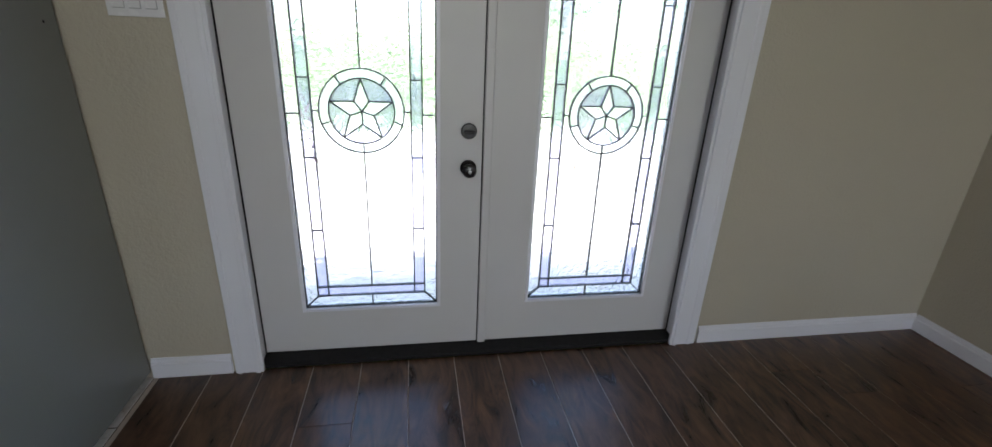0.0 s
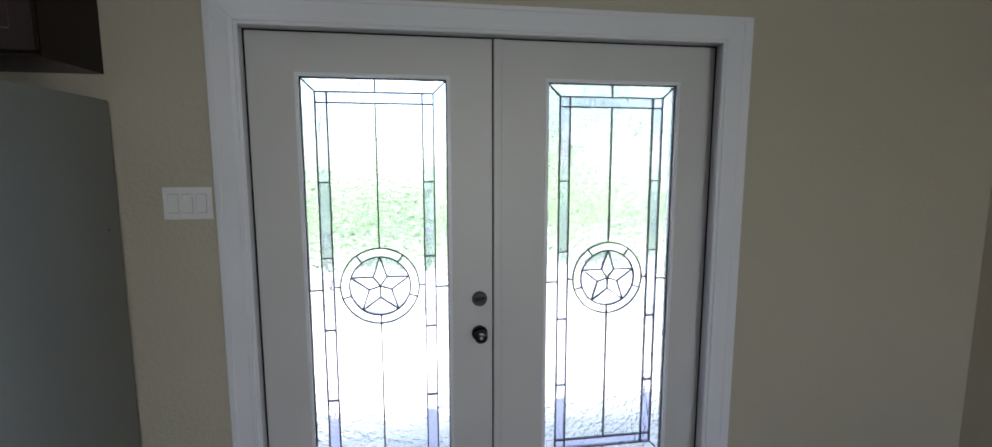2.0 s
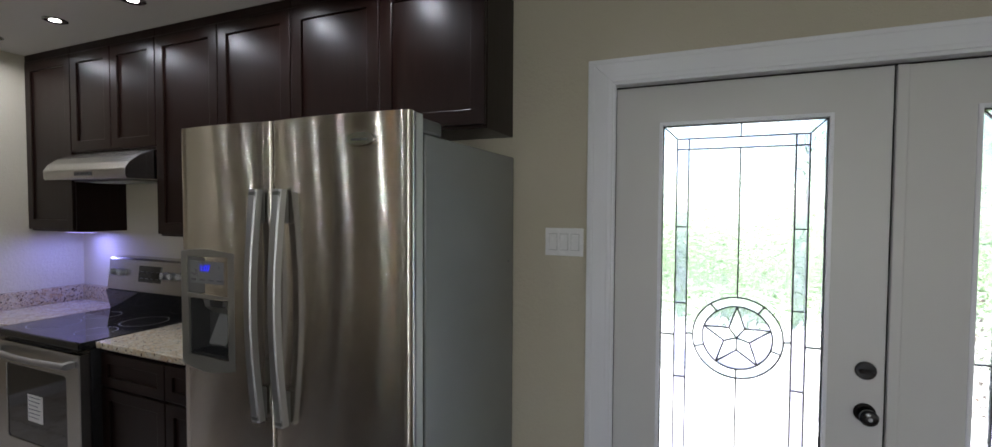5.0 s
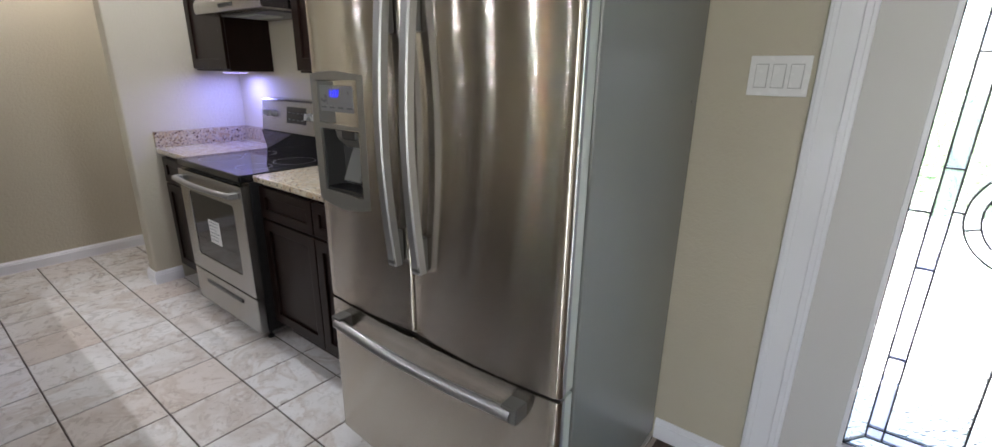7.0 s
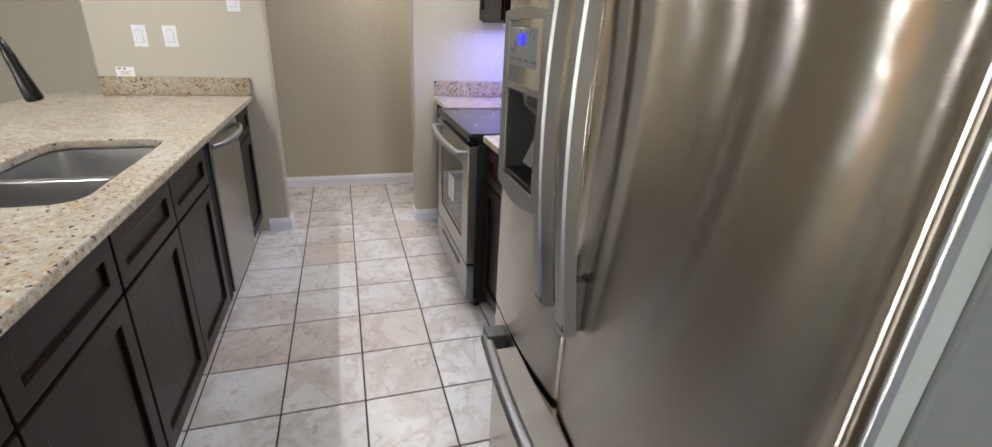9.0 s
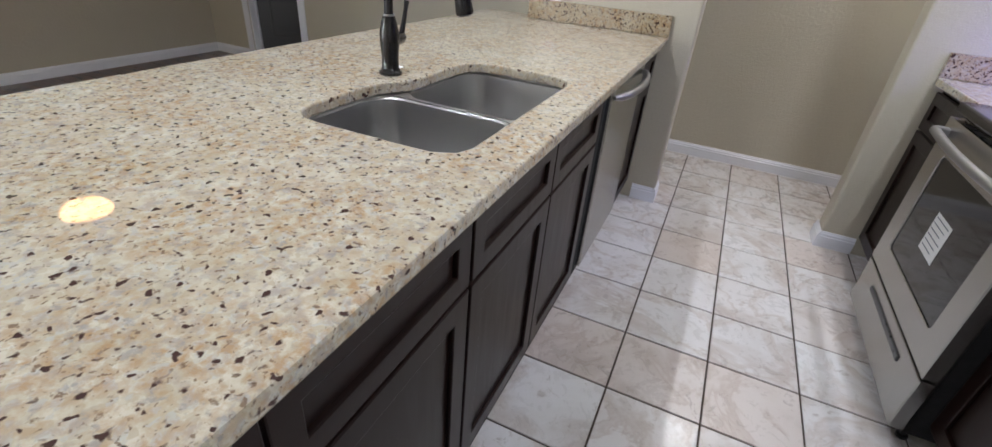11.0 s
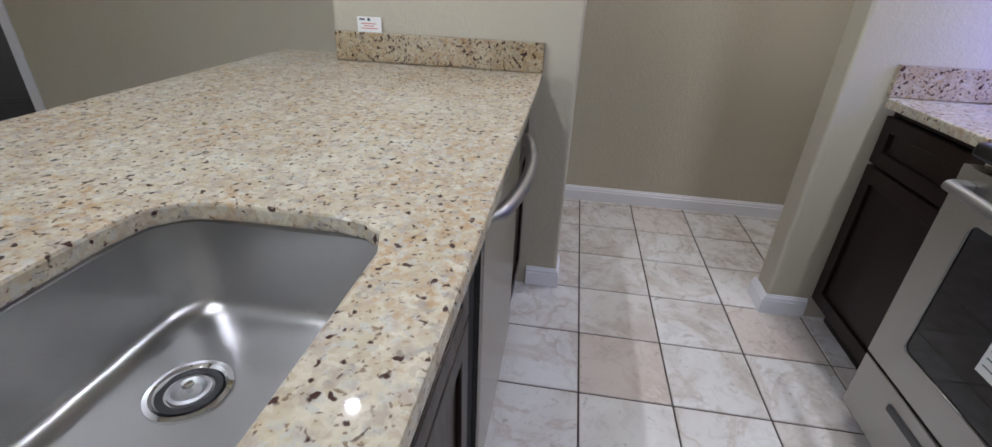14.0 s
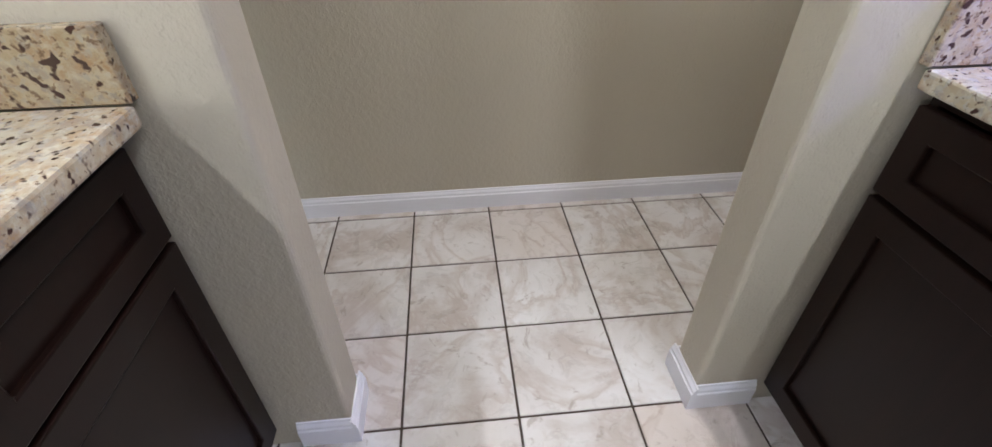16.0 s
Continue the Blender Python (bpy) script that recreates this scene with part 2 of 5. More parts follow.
def m_glass(name, tint, scale, strength, ior=1.12, rough=0.02, wavy=False, milky=0.0, dist=0.006):
    """Leaded art glass: bends the view behind it by its relief."""
    k = Mat(name)
    k.nt.nodes.remove(k.b)
    n_glossy = k.node("ShaderNodeBsdfGlossy", Roughness=0.08)
    refr = k.node("ShaderNodeBsdfRefraction", IOR=ior, Roughness=rough)
    refr.inputs["Color"].default_value = (*tint, 1)
    p = k.coords()
    if wavy:
        mp = k.node("ShaderNodeMapping", Vector=p)
        mp.inputs["Scale"].default_value = (1, 1, 0.35)
        h = k.noise(mp.outputs[0], scale, 3, 0.55, 2.5)
    else:
        h = k.ramp(k.noise(p, scale, 2, 0.5, 0.6), (0.42, 0.0), (0.58, 1.0))
    b = k.node("ShaderNodeBump", Strength=strength, Distance=dist)
    k.nt.links.new(h, b.inputs["Height"])
    k.nt.links.new(b.outputs[0], refr.inputs["Normal"])
    k.nt.links.new(b.outputs[0], n_glossy.inputs["Normal"])
    mix = k.node("ShaderNodeMixShader", Fac=0.05)
    k.nt.links.new(refr.outputs[0], mix.inputs[1])
    k.nt.links.new(n_glossy.outputs[0], mix.inputs[2])
    last = mix.outputs[0]
    if milky:
        tr = k.node("ShaderNodeBsdfTranslucent")
        tr.inputs["Color"].default_value = (*tint, 1)
        m2 = k.node("ShaderNodeMixShader", Fac=milky)
        k.nt.links.new(last, m2.inputs[1])
        k.nt.links.new(tr.outputs[0], m2.inputs[2])
        last = m2.outputs[0]
    k.nt.links.new(last, k.out.inputs["Surface"])
    return k.m


def m_emit(name, color, strength):
    k = Mat(name, (0.03, 0.03, 0.03), 0.4)
    k.set("Emission Color", (*color, 1))
    k.set("Emission Strength", strength)
    return k.m


def m_foliage(name, a, b):
    k = Mat(name, rough=0.55)
    r = k.node("ShaderNodeNewGeometry").outputs["Random Per Island"]
    k.set("Base Color", k.mix(r, a, b))
    return k.m


WALL, CEIL = m_wall(), m_ceiling()
TRIM = m_paint("white_trim_paint", (0.76, 0.765, 0.82), 0.32)
DOORP = m_paint("white_door_paint", (0.60, 0.59, 0.59), 0.42)
ESP, GRAN, TILE, PLANK = m_espresso(), m_granite(), m_tile(), m_plank()
# denser brown flecks, plus a darker tone painting in the upstand's weaker light
GRANB = m_granite("granite_brown_dim", (0.78, 0.72, 0.62), 1.0)
GRANV = m_granite("granite_plum", (0.84, 0.79, 0.80), 1.0)
GROUT = m_paint("dark_grout", (0.060, 0.043, 0.033), 0.9, 0.4)
# pale seam colour paints in the window light caught by plank bevels
SEAM = m_plain("plank_seam_glint", (0.52, 0.44, 0.38), 0.5)
STEEL = m_steel("brushed_steel_upright", (0.60, 0.56, 0.50), 0.13, 0.34, 1.0, 0.05)
STEELH = m_steel("brushed_steel_level", (0.46, 0.452, 0.44), 0.27, 0.0, 0.9)
SINKM = m_steel("sink_steel", (0.53, 0.525, 0.52), 0.28)
SATIN = m_steel("satin_metal", (0.36, 0.36, 0.365), 0.42)
CHROME = m_plain("chrome", (0.75, 0.75, 0.75), 0.08, 1.0)
FSIDE = m_fridge_side()
DISPG = m_plain("dispenser_grey", (0.27, 0.262, 0.245), 0.34, 0.8)
CAVITY = m_plain("dispenser_cavity_grey", (0.05, 0.05, 0.05), 0.2)
BLACK = m_plain("black_plastic", (0.012, 0.012, 0.013), 0.32)
BLKGLASS = m_plain("black_glass", (0.008, 0.008, 0.009), 0.05)
BRONZE = m_plain("oil_rubbed_bronze", (0.010, 0.009, 0.009), 0.22)
GREYP = m_plain("grey_plastic", (0.088, 0.088, 0.085), 0.35)
TRIMG = m_plain("grey_door_trim", (0.20, 0.20, 0.215), 0.35)
DGREY = m_plain("dark_grey_plastic", (0.05, 0.052, 0.055), 0.3)
LGREY = m_plain("pale_grey_gasket", (0.46, 0.49, 0.455), 0.35)
WPLAST = m_plain("white_plastic", (0.72, 0.72, 0.74), 0.25)
WPLINE = m_plain("shaded_white_plastic", (0.38, 0.38, 0.40), 0.4)
PAPER = m_plain("white_paper", (0.75, 0.75, 0.75), 0.7)
PRINT = m_plain("printed_ink", (0.06, 0.08, 0.12), 0.6)
PRINTR = m_plain("red_ink", (0.5, 0.05, 0.03), 0.6)
CAME = m_plain("lead_came", (0.022, 0.022, 0.026), 0.45, 0.5)
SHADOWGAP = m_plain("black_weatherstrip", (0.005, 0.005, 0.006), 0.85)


# shape helpers
def bm_box(bm, x0, x1, y0, y1, z0, z1, bevel=0.0, seg=1):
    """Adds a box, by default with sharp edges, to bm."""
    tmp = bmesh.new()
    v = [tmp.verts.new((x, y, z)) for x in (x0, x1) for y in (y0, y1) for z in (z0, z1)]
    for f in ((0, 1, 3, 2), (4, 6, 7, 5), (0, 4, 5, 1), (2, 3, 7, 6), (0, 2, 6, 4), (1, 5, 7, 3)):
        tmp.faces.new([v[i] for i in f])
    bmesh.ops.recalc_face_normals(tmp, faces=tmp.faces)
    if bevel:
        bmesh.ops.bevel(tmp, geom=list(tmp.edges), offset=bevel, segments=seg, affect="EDGES", profile=0.5)
    merge(bm, tmp)
    return bm


def merge(bm, other, m=None):
    if m is not None:
        bmesh.ops.transform(other, matrix=m, verts=other.verts)
    me = bpy.data.meshes.new("tmp")
    other.to_mesh(me)
    other.free()
    bm.from_mesh(me)
    bpy.data.meshes.remove(me)


def box(x0, x1, y0, y1, z0, z1, bevel=0.0, seg=1):
    return bm_box(bmesh.new(), x0, x1, y0, y1, z0, z1, bevel, seg)


def slab(outline, z0, z1, holes=(), bevel=0.0, m=None, seg=2):
    """A flat plate with holes, extruded from z0 to z1."""
    bm = bmesh.new()
    edges = []
    for loop in (outline, *holes):
        vs = [bm.verts.new((x, y, z0)) for x, y in loop]
        edges += [bm.edges.new((vs[i], vs[(i + 1) % len(vs)])) for i in range(len(vs))]
    if holes:
        bmesh.ops.triangle_fill(bm, use_beauty=True, use_dissolve=False, edges=edges)
    else:
        bm.faces.new(bm.verts[:])
    ex = bmesh.ops.extrude_face_region(bm, geom=bm.faces[:])
    bmesh.ops.translate(bm, vec=(0, 0, z1 - z0), verts=[g for g in ex["geom"] if isinstance(g, bmesh.types.BMVert)])
    bmesh.ops.recalc_face_normals(bm, faces=bm.faces)
    if bevel:
        sharp = [e for e in bm.edges if len(e.link_faces) == 2 and e.calc_face_angle(0) > 1.2]
        bmesh.ops.bevel(bm, geom=sharp, offset=bevel, segments=seg, affect="EDGES", profile=0.5)
    if m is not None:
        bmesh.ops.transform(bm, matrix=m, verts=bm.verts)
    return bm


def lathe(profile, m=None, n=28):
    """A turned shape round z from (radius, z) pairs."""
    bm = bmesh.new()
    rings = []
    for r, z in profile:
        if r < 1e-6:
            rings.append([bm.verts.new((0, 0, z))])
        else:
            rings.append([bm.verts.new((r * math.cos(2 * math.pi * i / n), r * math.sin(2 * math.pi * i / n), z)) for i in range(n)])
    for a, b in zip(rings, rings[1:]):
        for i in range(n):
            j = (i + 1) % n
            q = [a[i % len(a)], a[j % len(a)], b[j % len(b)], b[i % len(b)]]
            q = list(dict.fromkeys(q))
            if len(q) > 2:
                bm.faces.new(q)
    bmesh.ops.recalc_face_normals(bm, faces=bm.faces)
    if m is not None:
        bmesh.ops.transform(bm, matrix=m, verts=bm.verts)
    return bm


def tube(points, radii, n=16, flat=1.0, cap=True):
    """A round bar through points; flat squashes it sideways."""
    bm = bmesh.new()
    pts = [Vector(p) for p in points]
    if isinstance(radii, (int, float)):
        radii = [radii] * len(pts)
    rings = []
    ref = None
    for i, p in enumerate(pts):
        t = (pts[min(i + 1, len(pts) - 1)] - pts[max(i - 1, 0)]).normalized()
        if ref is None:
            ref = t.orthogonal().normalized()
        ref = (ref - t * ref.dot(t)).normalized()
        side = t.cross(ref)
        rings.append([bm.verts.new(p + radii[i] * (math.cos(a) * ref + flat * math.sin(a) * side)) for a in (2 * math.pi * k / n for k in range(n))])
    for a, b in zip(rings, rings[1:]):
        for i in range(n):
            bm.faces.new((a[i], a[(i + 1) % n], b[(i + 1) % n], b[i]))
    if cap:
        bm.faces.new(rings[0])
        bm.faces.new(rings[-1])
    bmesh.ops.recalc_face_normals(bm, faces=bm.faces)
    return bm


def prism(profile, x0, x1, bevel=0.0):
    """A (y, z) profile extruded along x."""
    bm = bmesh.new()
    a = [bm.verts.new((x0, y, z)) for y, z in profile]
    b = [bm.verts.new((x1, y, z)) for y, z in profile]
    n = len(a)
    bm.faces.new(a)
    bm.faces.new(b)
    for i in range(n):
        bm.faces.new((a[i], a[(i + 1) % n], b[(i + 1) % n], b[i]))
    bmesh.ops.recalc_face_normals(bm, faces=bm.faces)
    if bevel:
        bmesh.ops.bevel(bm, geom=[e for e in bm.edges if e.calc_face_angle(0) > 0.9], offset=bevel, segments=2, affect="EDGES", profile=0.5)
    return bm


def mesh_from(name, bm, material, smooth=False):
    me = bpy.data.meshes.new(name)
    if smooth:
        for f in bm.faces:
            f.smooth = True
        for e in bm.edges:
            if len(e.link_faces) == 2 and e.calc_face_angle(0) > 0.6:
                e.smooth = False
    bm.to_mesh(me)
    bm.free()
    me.materials.append(material)
    return me


def thing(name, label, category, at=(0, 0, 0), group=""):
    ob = new(name)
    ob.empty_display_size = 0.1
    ob.location = at
    return tagged(ob, label, category, group)


def part(name, bm, material, parent=None, label="", smooth=False):
    """Links bm (in world metres) as one mesh object; under parent it keeps its place in the world."""
    origin = Vector((0, 0, 0))
    p = parent
    while p is not None:
        origin += p.location
        p = p.parent
    bmesh.ops.translate(bm, vec=-origin, verts=bm.verts)
    ob = new(name, mesh_from(name, bm, material, smooth))
    ob.parent = parent
    return tagged(ob, label)


def single(name, bm, material, label, category, group="", kind="", smooth=False):
    """A thing of one mesh, its origin at the middle of its base."""
    lo = [min(v.co[i] for v in bm.verts) for i in range(3)]
    hi = [max(v.co[i] for v in bm.verts) for i in range(3)]
    at = Vector(((lo[0] + hi[0]) / 2, (lo[1] + hi[1]) / 2, lo[2]))
    bmesh.ops.translate(bm, vec=-at, verts=bm.verts)
    ob = new(name, mesh_from(name, bm, material, smooth))
    ob.location = at
    return tagged(ob, label, category, group, kind)


def structure(name, bm, material, label, smooth=False):
    return tagged(new(name, mesh_from(name, bm, material, smooth)), label, name.split("_")[0], kind="structure")


# the large structure
XW, XE, YN, YS, ZC = -4.12, 2.68, 1.765, -4.68, 2.48
XH = -5.088
WT = 0.12


def rounded_wall(x0, x1, y0, y1, r=0.014):
    return slab(rrect(x0, x1, y0, y1, r, 4), 0, ZC)


def rrect(x0, x1, y0, y1, r, n=6):
    pts = []
    for cx, cy, a0 in ((x1 - r, y1 - r, 0), (x0 + r, y1 - r, 90), (x0 + r, y0 + r, 180), (x1 - r, y0 + r, 270)):
        for i in range(n + 1):
            a = radians(a0 + 90 * i / n)
            pts.append((cx + r * math.cos(a), cy + r * math.sin(a)))
    return pts


def build_walls():
    bm = bmesh.new()
    bm_box(bm, XW, -0.575, YN, YN + 0.16, 0, ZC)
    bm_box(bm, 1.365, XE, YN, YN + 0.16, 0, ZC)
    bm_box(bm, -0.575, 1.365, YN, YN + 0.16, 2.06, ZC)
    structure("wall_north", bm, WALL, "beige orange-peel painted wall with the entry door opening")
    structure("wall_east", box(XE, XE + WT, YS, YN + 0.16, 0, ZC), WALL, "beige orange-peel painted wall")
    bm = bmesh.new()
    bm_box(bm, XH - WT, WX0, YS - WT, YS, 0, ZC)
    # the gap from 0.1 to 1.9 is an added, unseen window opening
    bm_box(bm, WX1, 0.1, YS - WT, YS, 0, ZC)
    bm_box(bm, 1.9, XE + WT, YS - WT, YS, 0, ZC)
    bm_box(bm, 0.1, 1.9, YS - WT, YS, 0, WZ0)
    bm_box(bm, 0.1, 1.9, YS - WT, YS, WZ1, ZC)
    bm_box(bm, WX0, WX1, YS - WT, YS, 0, WZ0)
    bm_box(bm, WX0, WX1, YS - WT, YS, WZ1, ZC)
    structure("wall_south", bm, WALL, "beige painted wall with a window opening")
    bm = bmesh.new()
    bm_box(bm, XH - WT, XH, DY1, 2.8, 0, ZC)
    bm_box(bm, XH - WT, XH, YS, DY0, 0, ZC)
    bm_box(bm, XH - WT, XH, DY0, DY1, 2.05, ZC)
    structure("wall_hall", bm, WALL, "beige painted wall at the end of the hall")
    structure("wall_hall_end", box(XH - WT, XW, 2.8, 2.92, 0, ZC), WALL, "beige painted wall closing the hall")
    structure("wall_return", rounded_wall(XW - WT, XW, 1.03, 2.8), WALL, "beige textured wall end with rounded corners beside the range")
    structure("wall_pillar", rounded_wall(XW - WT, XW, -0.745, 0.16), WALL, "beige textured wall end with rounded corners above the peninsula")
    bm = bmesh.new()
    bm_box(bm, XH - WT, XE + WT, YS - WT, 2.92, ZC, ZC + 0.1)
    structure("ceiling", bm, CEIL, "off-white lightly textured ceiling")
    room = bmesh.new()
    bm_box(room, XH - 1.7, XH - 1.6, -4.82, -2.6, 0, ZC)
    bm_box(room, XH - 1.6, XH - WT, -4.82, -4.70, 0, ZC)
    bm_box(room, XH - 1.6, XH - WT, -2.7, -2.6, 0, ZC)
    bm_box(room, XH - 1.7, XH - WT, -4.82, -2.6, ZC, ZC + 0.1)
    bm_box(room, XH - 1.7, XH - WT, -4.82, -2.6, -0.1, -0.004)
    structure("wall_bedroom", room, WALL, "plain walls of the dark room behind the open door")


DY0, DY1 = -4.11, -3.44
WX0, WX1, WZ0, WZ1 = -3.86, -2.3, 0.72, 2.05


def baseboard(name, x0, x1, y0, y1, side):
    """A moulded baseboard between two points along a wall; side: the way it faces, '+x', '-x', '+y' or '-y'."""
    t, h = 0.014, 0.088
    prof = [(0, 0), (t, 0), (t, h * 0.70), (t * 0.75, h * 0.74), (t * 0.75, h * 0.84), (t * 0.4, h * 0.93), (t * 0.3, h), (0, h)]
    bm = bmesh.new()
    ax, s = side[1], 1 if side[0] == "+" else -1
    ends = []
    for k in (0, 1):
        if ax == "y":
            ends.append([bm.verts.new(((x0, x1)[k], y0 + s * d, z)) for d, z in prof])
        else:
            ends.append([bm.verts.new((x0 + s * d, (y0, y1)[k], z)) for d, z in prof])
    n = len(prof)
    bm.faces.new(ends[0])
    bm.faces.new(ends[1])
    for i in range(n):
        bm.faces.new((ends[0][i], ends[0][(i + 1) % n], ends[1][(i + 1) % n], ends[1][i]))
    bmesh.ops.recalc_face_normals(bm, faces=bm.faces)
    return tagged(new(name, mesh_from(name, bm, TRIM)), "white moulded baseboard along the wall", "baseboard", kind="structure")


def build_baseboards():
    baseboard("baseboard", -0.95, -0.652, YN, YN, "-y")
    baseboard("baseboard", 1.436, XE, YN, YN, "-y")
    baseboard("baseboard", XE, XE, YS, YN - 0.014, "-x")
    baseboard("baseboard", XH, XH, DY1 + 0.07, 2.8, "+x")
    baseboard("baseboard", XH, XH, YS, DY0 - 0.07, "+x")
    baseboard("baseboard", XH + 0.014, XE - 0.014, YS, YS, "+y")
    baseboard("baseboard", XW - WT - 0.014, XW + 0.014, 1.03, 1.03, "-y")
    baseboard("baseboard", XW - WT - 0.014, XW + 0.014, 0.16, 0.16, "+y")
    baseboard("baseboard", XW, XW, 0.03, 0.16, "+x")
    baseboard("baseboard", XW, XW, 1.03, 1.19, "+x")
    baseboard("baseboard", XW - WT, XW - WT, -0.745, 0.16, "-x")
    baseboard("baseboard", XW - WT, XW - WT, 1.03, 2.8, "-x")


build_walls()
build_baseboards()


# base cabinets, counters
SINK = ([(-2.205, -0.085), (-2.165, -0.10), (-2.143, -0.14), (-2.14, -0.20), (-2.14, -0.42), (-2.147, -0.47), (-2.175, -0.505), (-2.22, -0.52),
         (-2.40, -0.52), (-2.46, -0.512), (-2.50, -0.492), (-2.54, -0.468), (-2.60, -0.458), (-2.80, -0.458), (-2.86, -0.447), (-2.892, -0.41), (-2.902, -0.36),
         (-2.905, -0.19), (-2.895, -0.135), (-2.87, -0.102), (-2.82, -0.087)])
PEN_E = -1.10


def build_counters():
    top = slab([(-4.10, 0.035), (-4.10, -0.74), (-4.25, -0.75), (-4.25, -1.04), (PEN_E, -1.04), (PEN_E, 0.035)], 0.878, 0.91, [SINK], bevel=0.006)
    single("worktop", top, GRAN, "polished beige granite peninsula worktop with brown flecks and a sink cutout", "countertop")
    single("backsplash", box(-4.118, -4.096, -0.735, 0.034, 0.911, 1.012, 0.002), GRANB, "low brown-flecked granite upstand, toned down for weaker light, against the wall end", "backsplash")
    g = single("worktop", box(-2.838, -1.91, 1.165, 1.74, 0.878, 0.91, 0.005, 2), GRAN, "small polished granite worktop between range and refrigerator", "countertop")
    single("worktop", box(-4.098, -3.605, 1.165, 1.74, 0.878, 0.91, 0.005, 2), GRAN, "narrow polished granite worktop between wall and range", "countertop")
    single("backsplash", box(-4.118, -4.096, 1.168, 1.765, 0.911, 1.012, 0.002), GRANV, "low plum-flecked granite upstand on the side wall", "backsplash")
    single("backsplash", box(-4.094, -3.605, 1.743, 1.764, 0.911, 1.012, 0.002), GRANV, "low plum-flecked granite upstand behind the narrow worktop", "backsplash")
    single("backsplash", box(-2.838, -1.91, 1.743, 1.764, 0.911, 1.012, 0.002), GRANV, "low plum-flecked granite upstand behind the worktop", "backsplash")


FLIP = Matrix(((1, 0, 0, 0), (0, 0, 1, 0), (0, 1, 0, 0), (0, 0, 0, 1)))


def shaker(x0, x1, z0, z1, y, face, rail=0.055, t=0.019):
    """A shaker door or drawer front: a framed panel; its outer face lies at y and looks along face (1 or -1)."""
    bm = bmesh.new()
    yb = y - face * t
    lo, hi = min(y, yb), max(y, yb)
    r = min(rail, (z1 - z0) * 0.3)
    b = 0.0015
    hole = [(x0 + rail, z0 + r), (x1 - rail, z0 + r), (x1 - rail, z1 - r), (x0 + rail, z1 - r)]
    bm = slab([(x0, z0), (x1, z0), (x1, z1), (x0, z1)], lo, hi, [hole], 0.003, FLIP, 2)
    pi = y - face * 0.011
    panel = box(x0 + rail - 0.001, x1 - rail + 0.001, min(pi, yb + face * 0.002), max(pi, yb + face * 0.002), z0 + r - 0.001, z1 - r + 0.001)
    return bm, panel


def shaker_part(name, cab, *size):
    frame_bm, panel = shaker(*size)
    d = part(name, frame_bm, ESP, cab)
    part("panel", panel, ESP, d)


def base_cabinet(x0, x1, front, face, cols, label, depth=0.575, open_end=None):
    cx, back = (x0 + x1) / 2, front - face * depth
    cab = thing("base_cabinet", label, "kitchen cabinet", (cx, (front + back) / 2, 0))
    y_in = front - face * 0.021
    bm = bmesh.new()
    lo, hi = min(y_in, back), max(y_in, back)
    th = 0.016
    bm.free()
    part("side_panel", box(x0, x0 + th, lo, hi, 0.1, 0.876), ESP, cab)
    part("side_panel", box(x1 - th, x1, lo, hi, 0.1, 0.876), ESP, cab)
    part("bottom_panel", box(x0 + th, x1 - th, lo, hi, 0.1, 0.118), ESP, cab)
    yb = back + face * 0.012
    part("back_panel", box(x0 + th, x1 - th, min(back, yb), max(back, yb), 0.118, 0.876), ESP, cab)
    yf = y_in - face * 0.018
    ff = (min(yf, y_in), max(yf, y_in))
    part("face_rail", box(x0 + th, x1 - th, *ff, 0.855, 0.876), ESP, cab)
    part("face_rail", box(x0 + th, x1 - th, *ff, 0.672, 0.705), ESP, cab)
    w = (x1 - x0) / cols
    for c in range(1, cols):
        part("face_stile", box(x0 + w * c - 0.02, x0 + w * c + 0.02, *ff, 0.118, 0.672), ESP, cab)
        part("face_stile", box(x0 + w * c - 0.02, x0 + w * c + 0.02, *ff, 0.705, 0.855), ESP, cab)
    yk = front - face * 0.085
    part("toe_kick", box(x0, x1, min(yk, yk - face * 0.015), max(yk, yk - face * 0.015), 0.0, 0.1), ESP, cab)
    for c in range(cols):
        a, b = x0 + w * c + 0.0025, x0 + w * (c + 1) - 0.0025
        shaker_part("drawer_front", cab, a, b, 0.693, 0.853, front, face, 0.05)
        shaker_part("door", cab, a, b, 0.112, 0.683, front, face)
    return cab


def wall_cabinet(x0, x1, z0, z1, front, cols, label, seam=True):
    cab = thing("wall_cabinet", label, "kitchen cabinet", ((x0 + x1) / 2, (front + YN) / 2, z0))
    bm = box(x0, x1, front + 0.02, YN - 0.001, z0, z1 - 0.001, 0.0015)
    part("carcass", bm, ESP, cab)
    w = (x1 - x0) / cols
    for c in range(cols):
        shaker_part("door", cab, x0 + w * c + 0.002, x0 + w * (c + 1) - 0.002, z0 + 0.012, z1 - 0.045, front, -1, 0.06)
    part("crown_strip", box(x0, x1, front + 0.004, front + 0.0195, z1 - 0.043, z1 - 0.001), ESP, cab)
    return cab


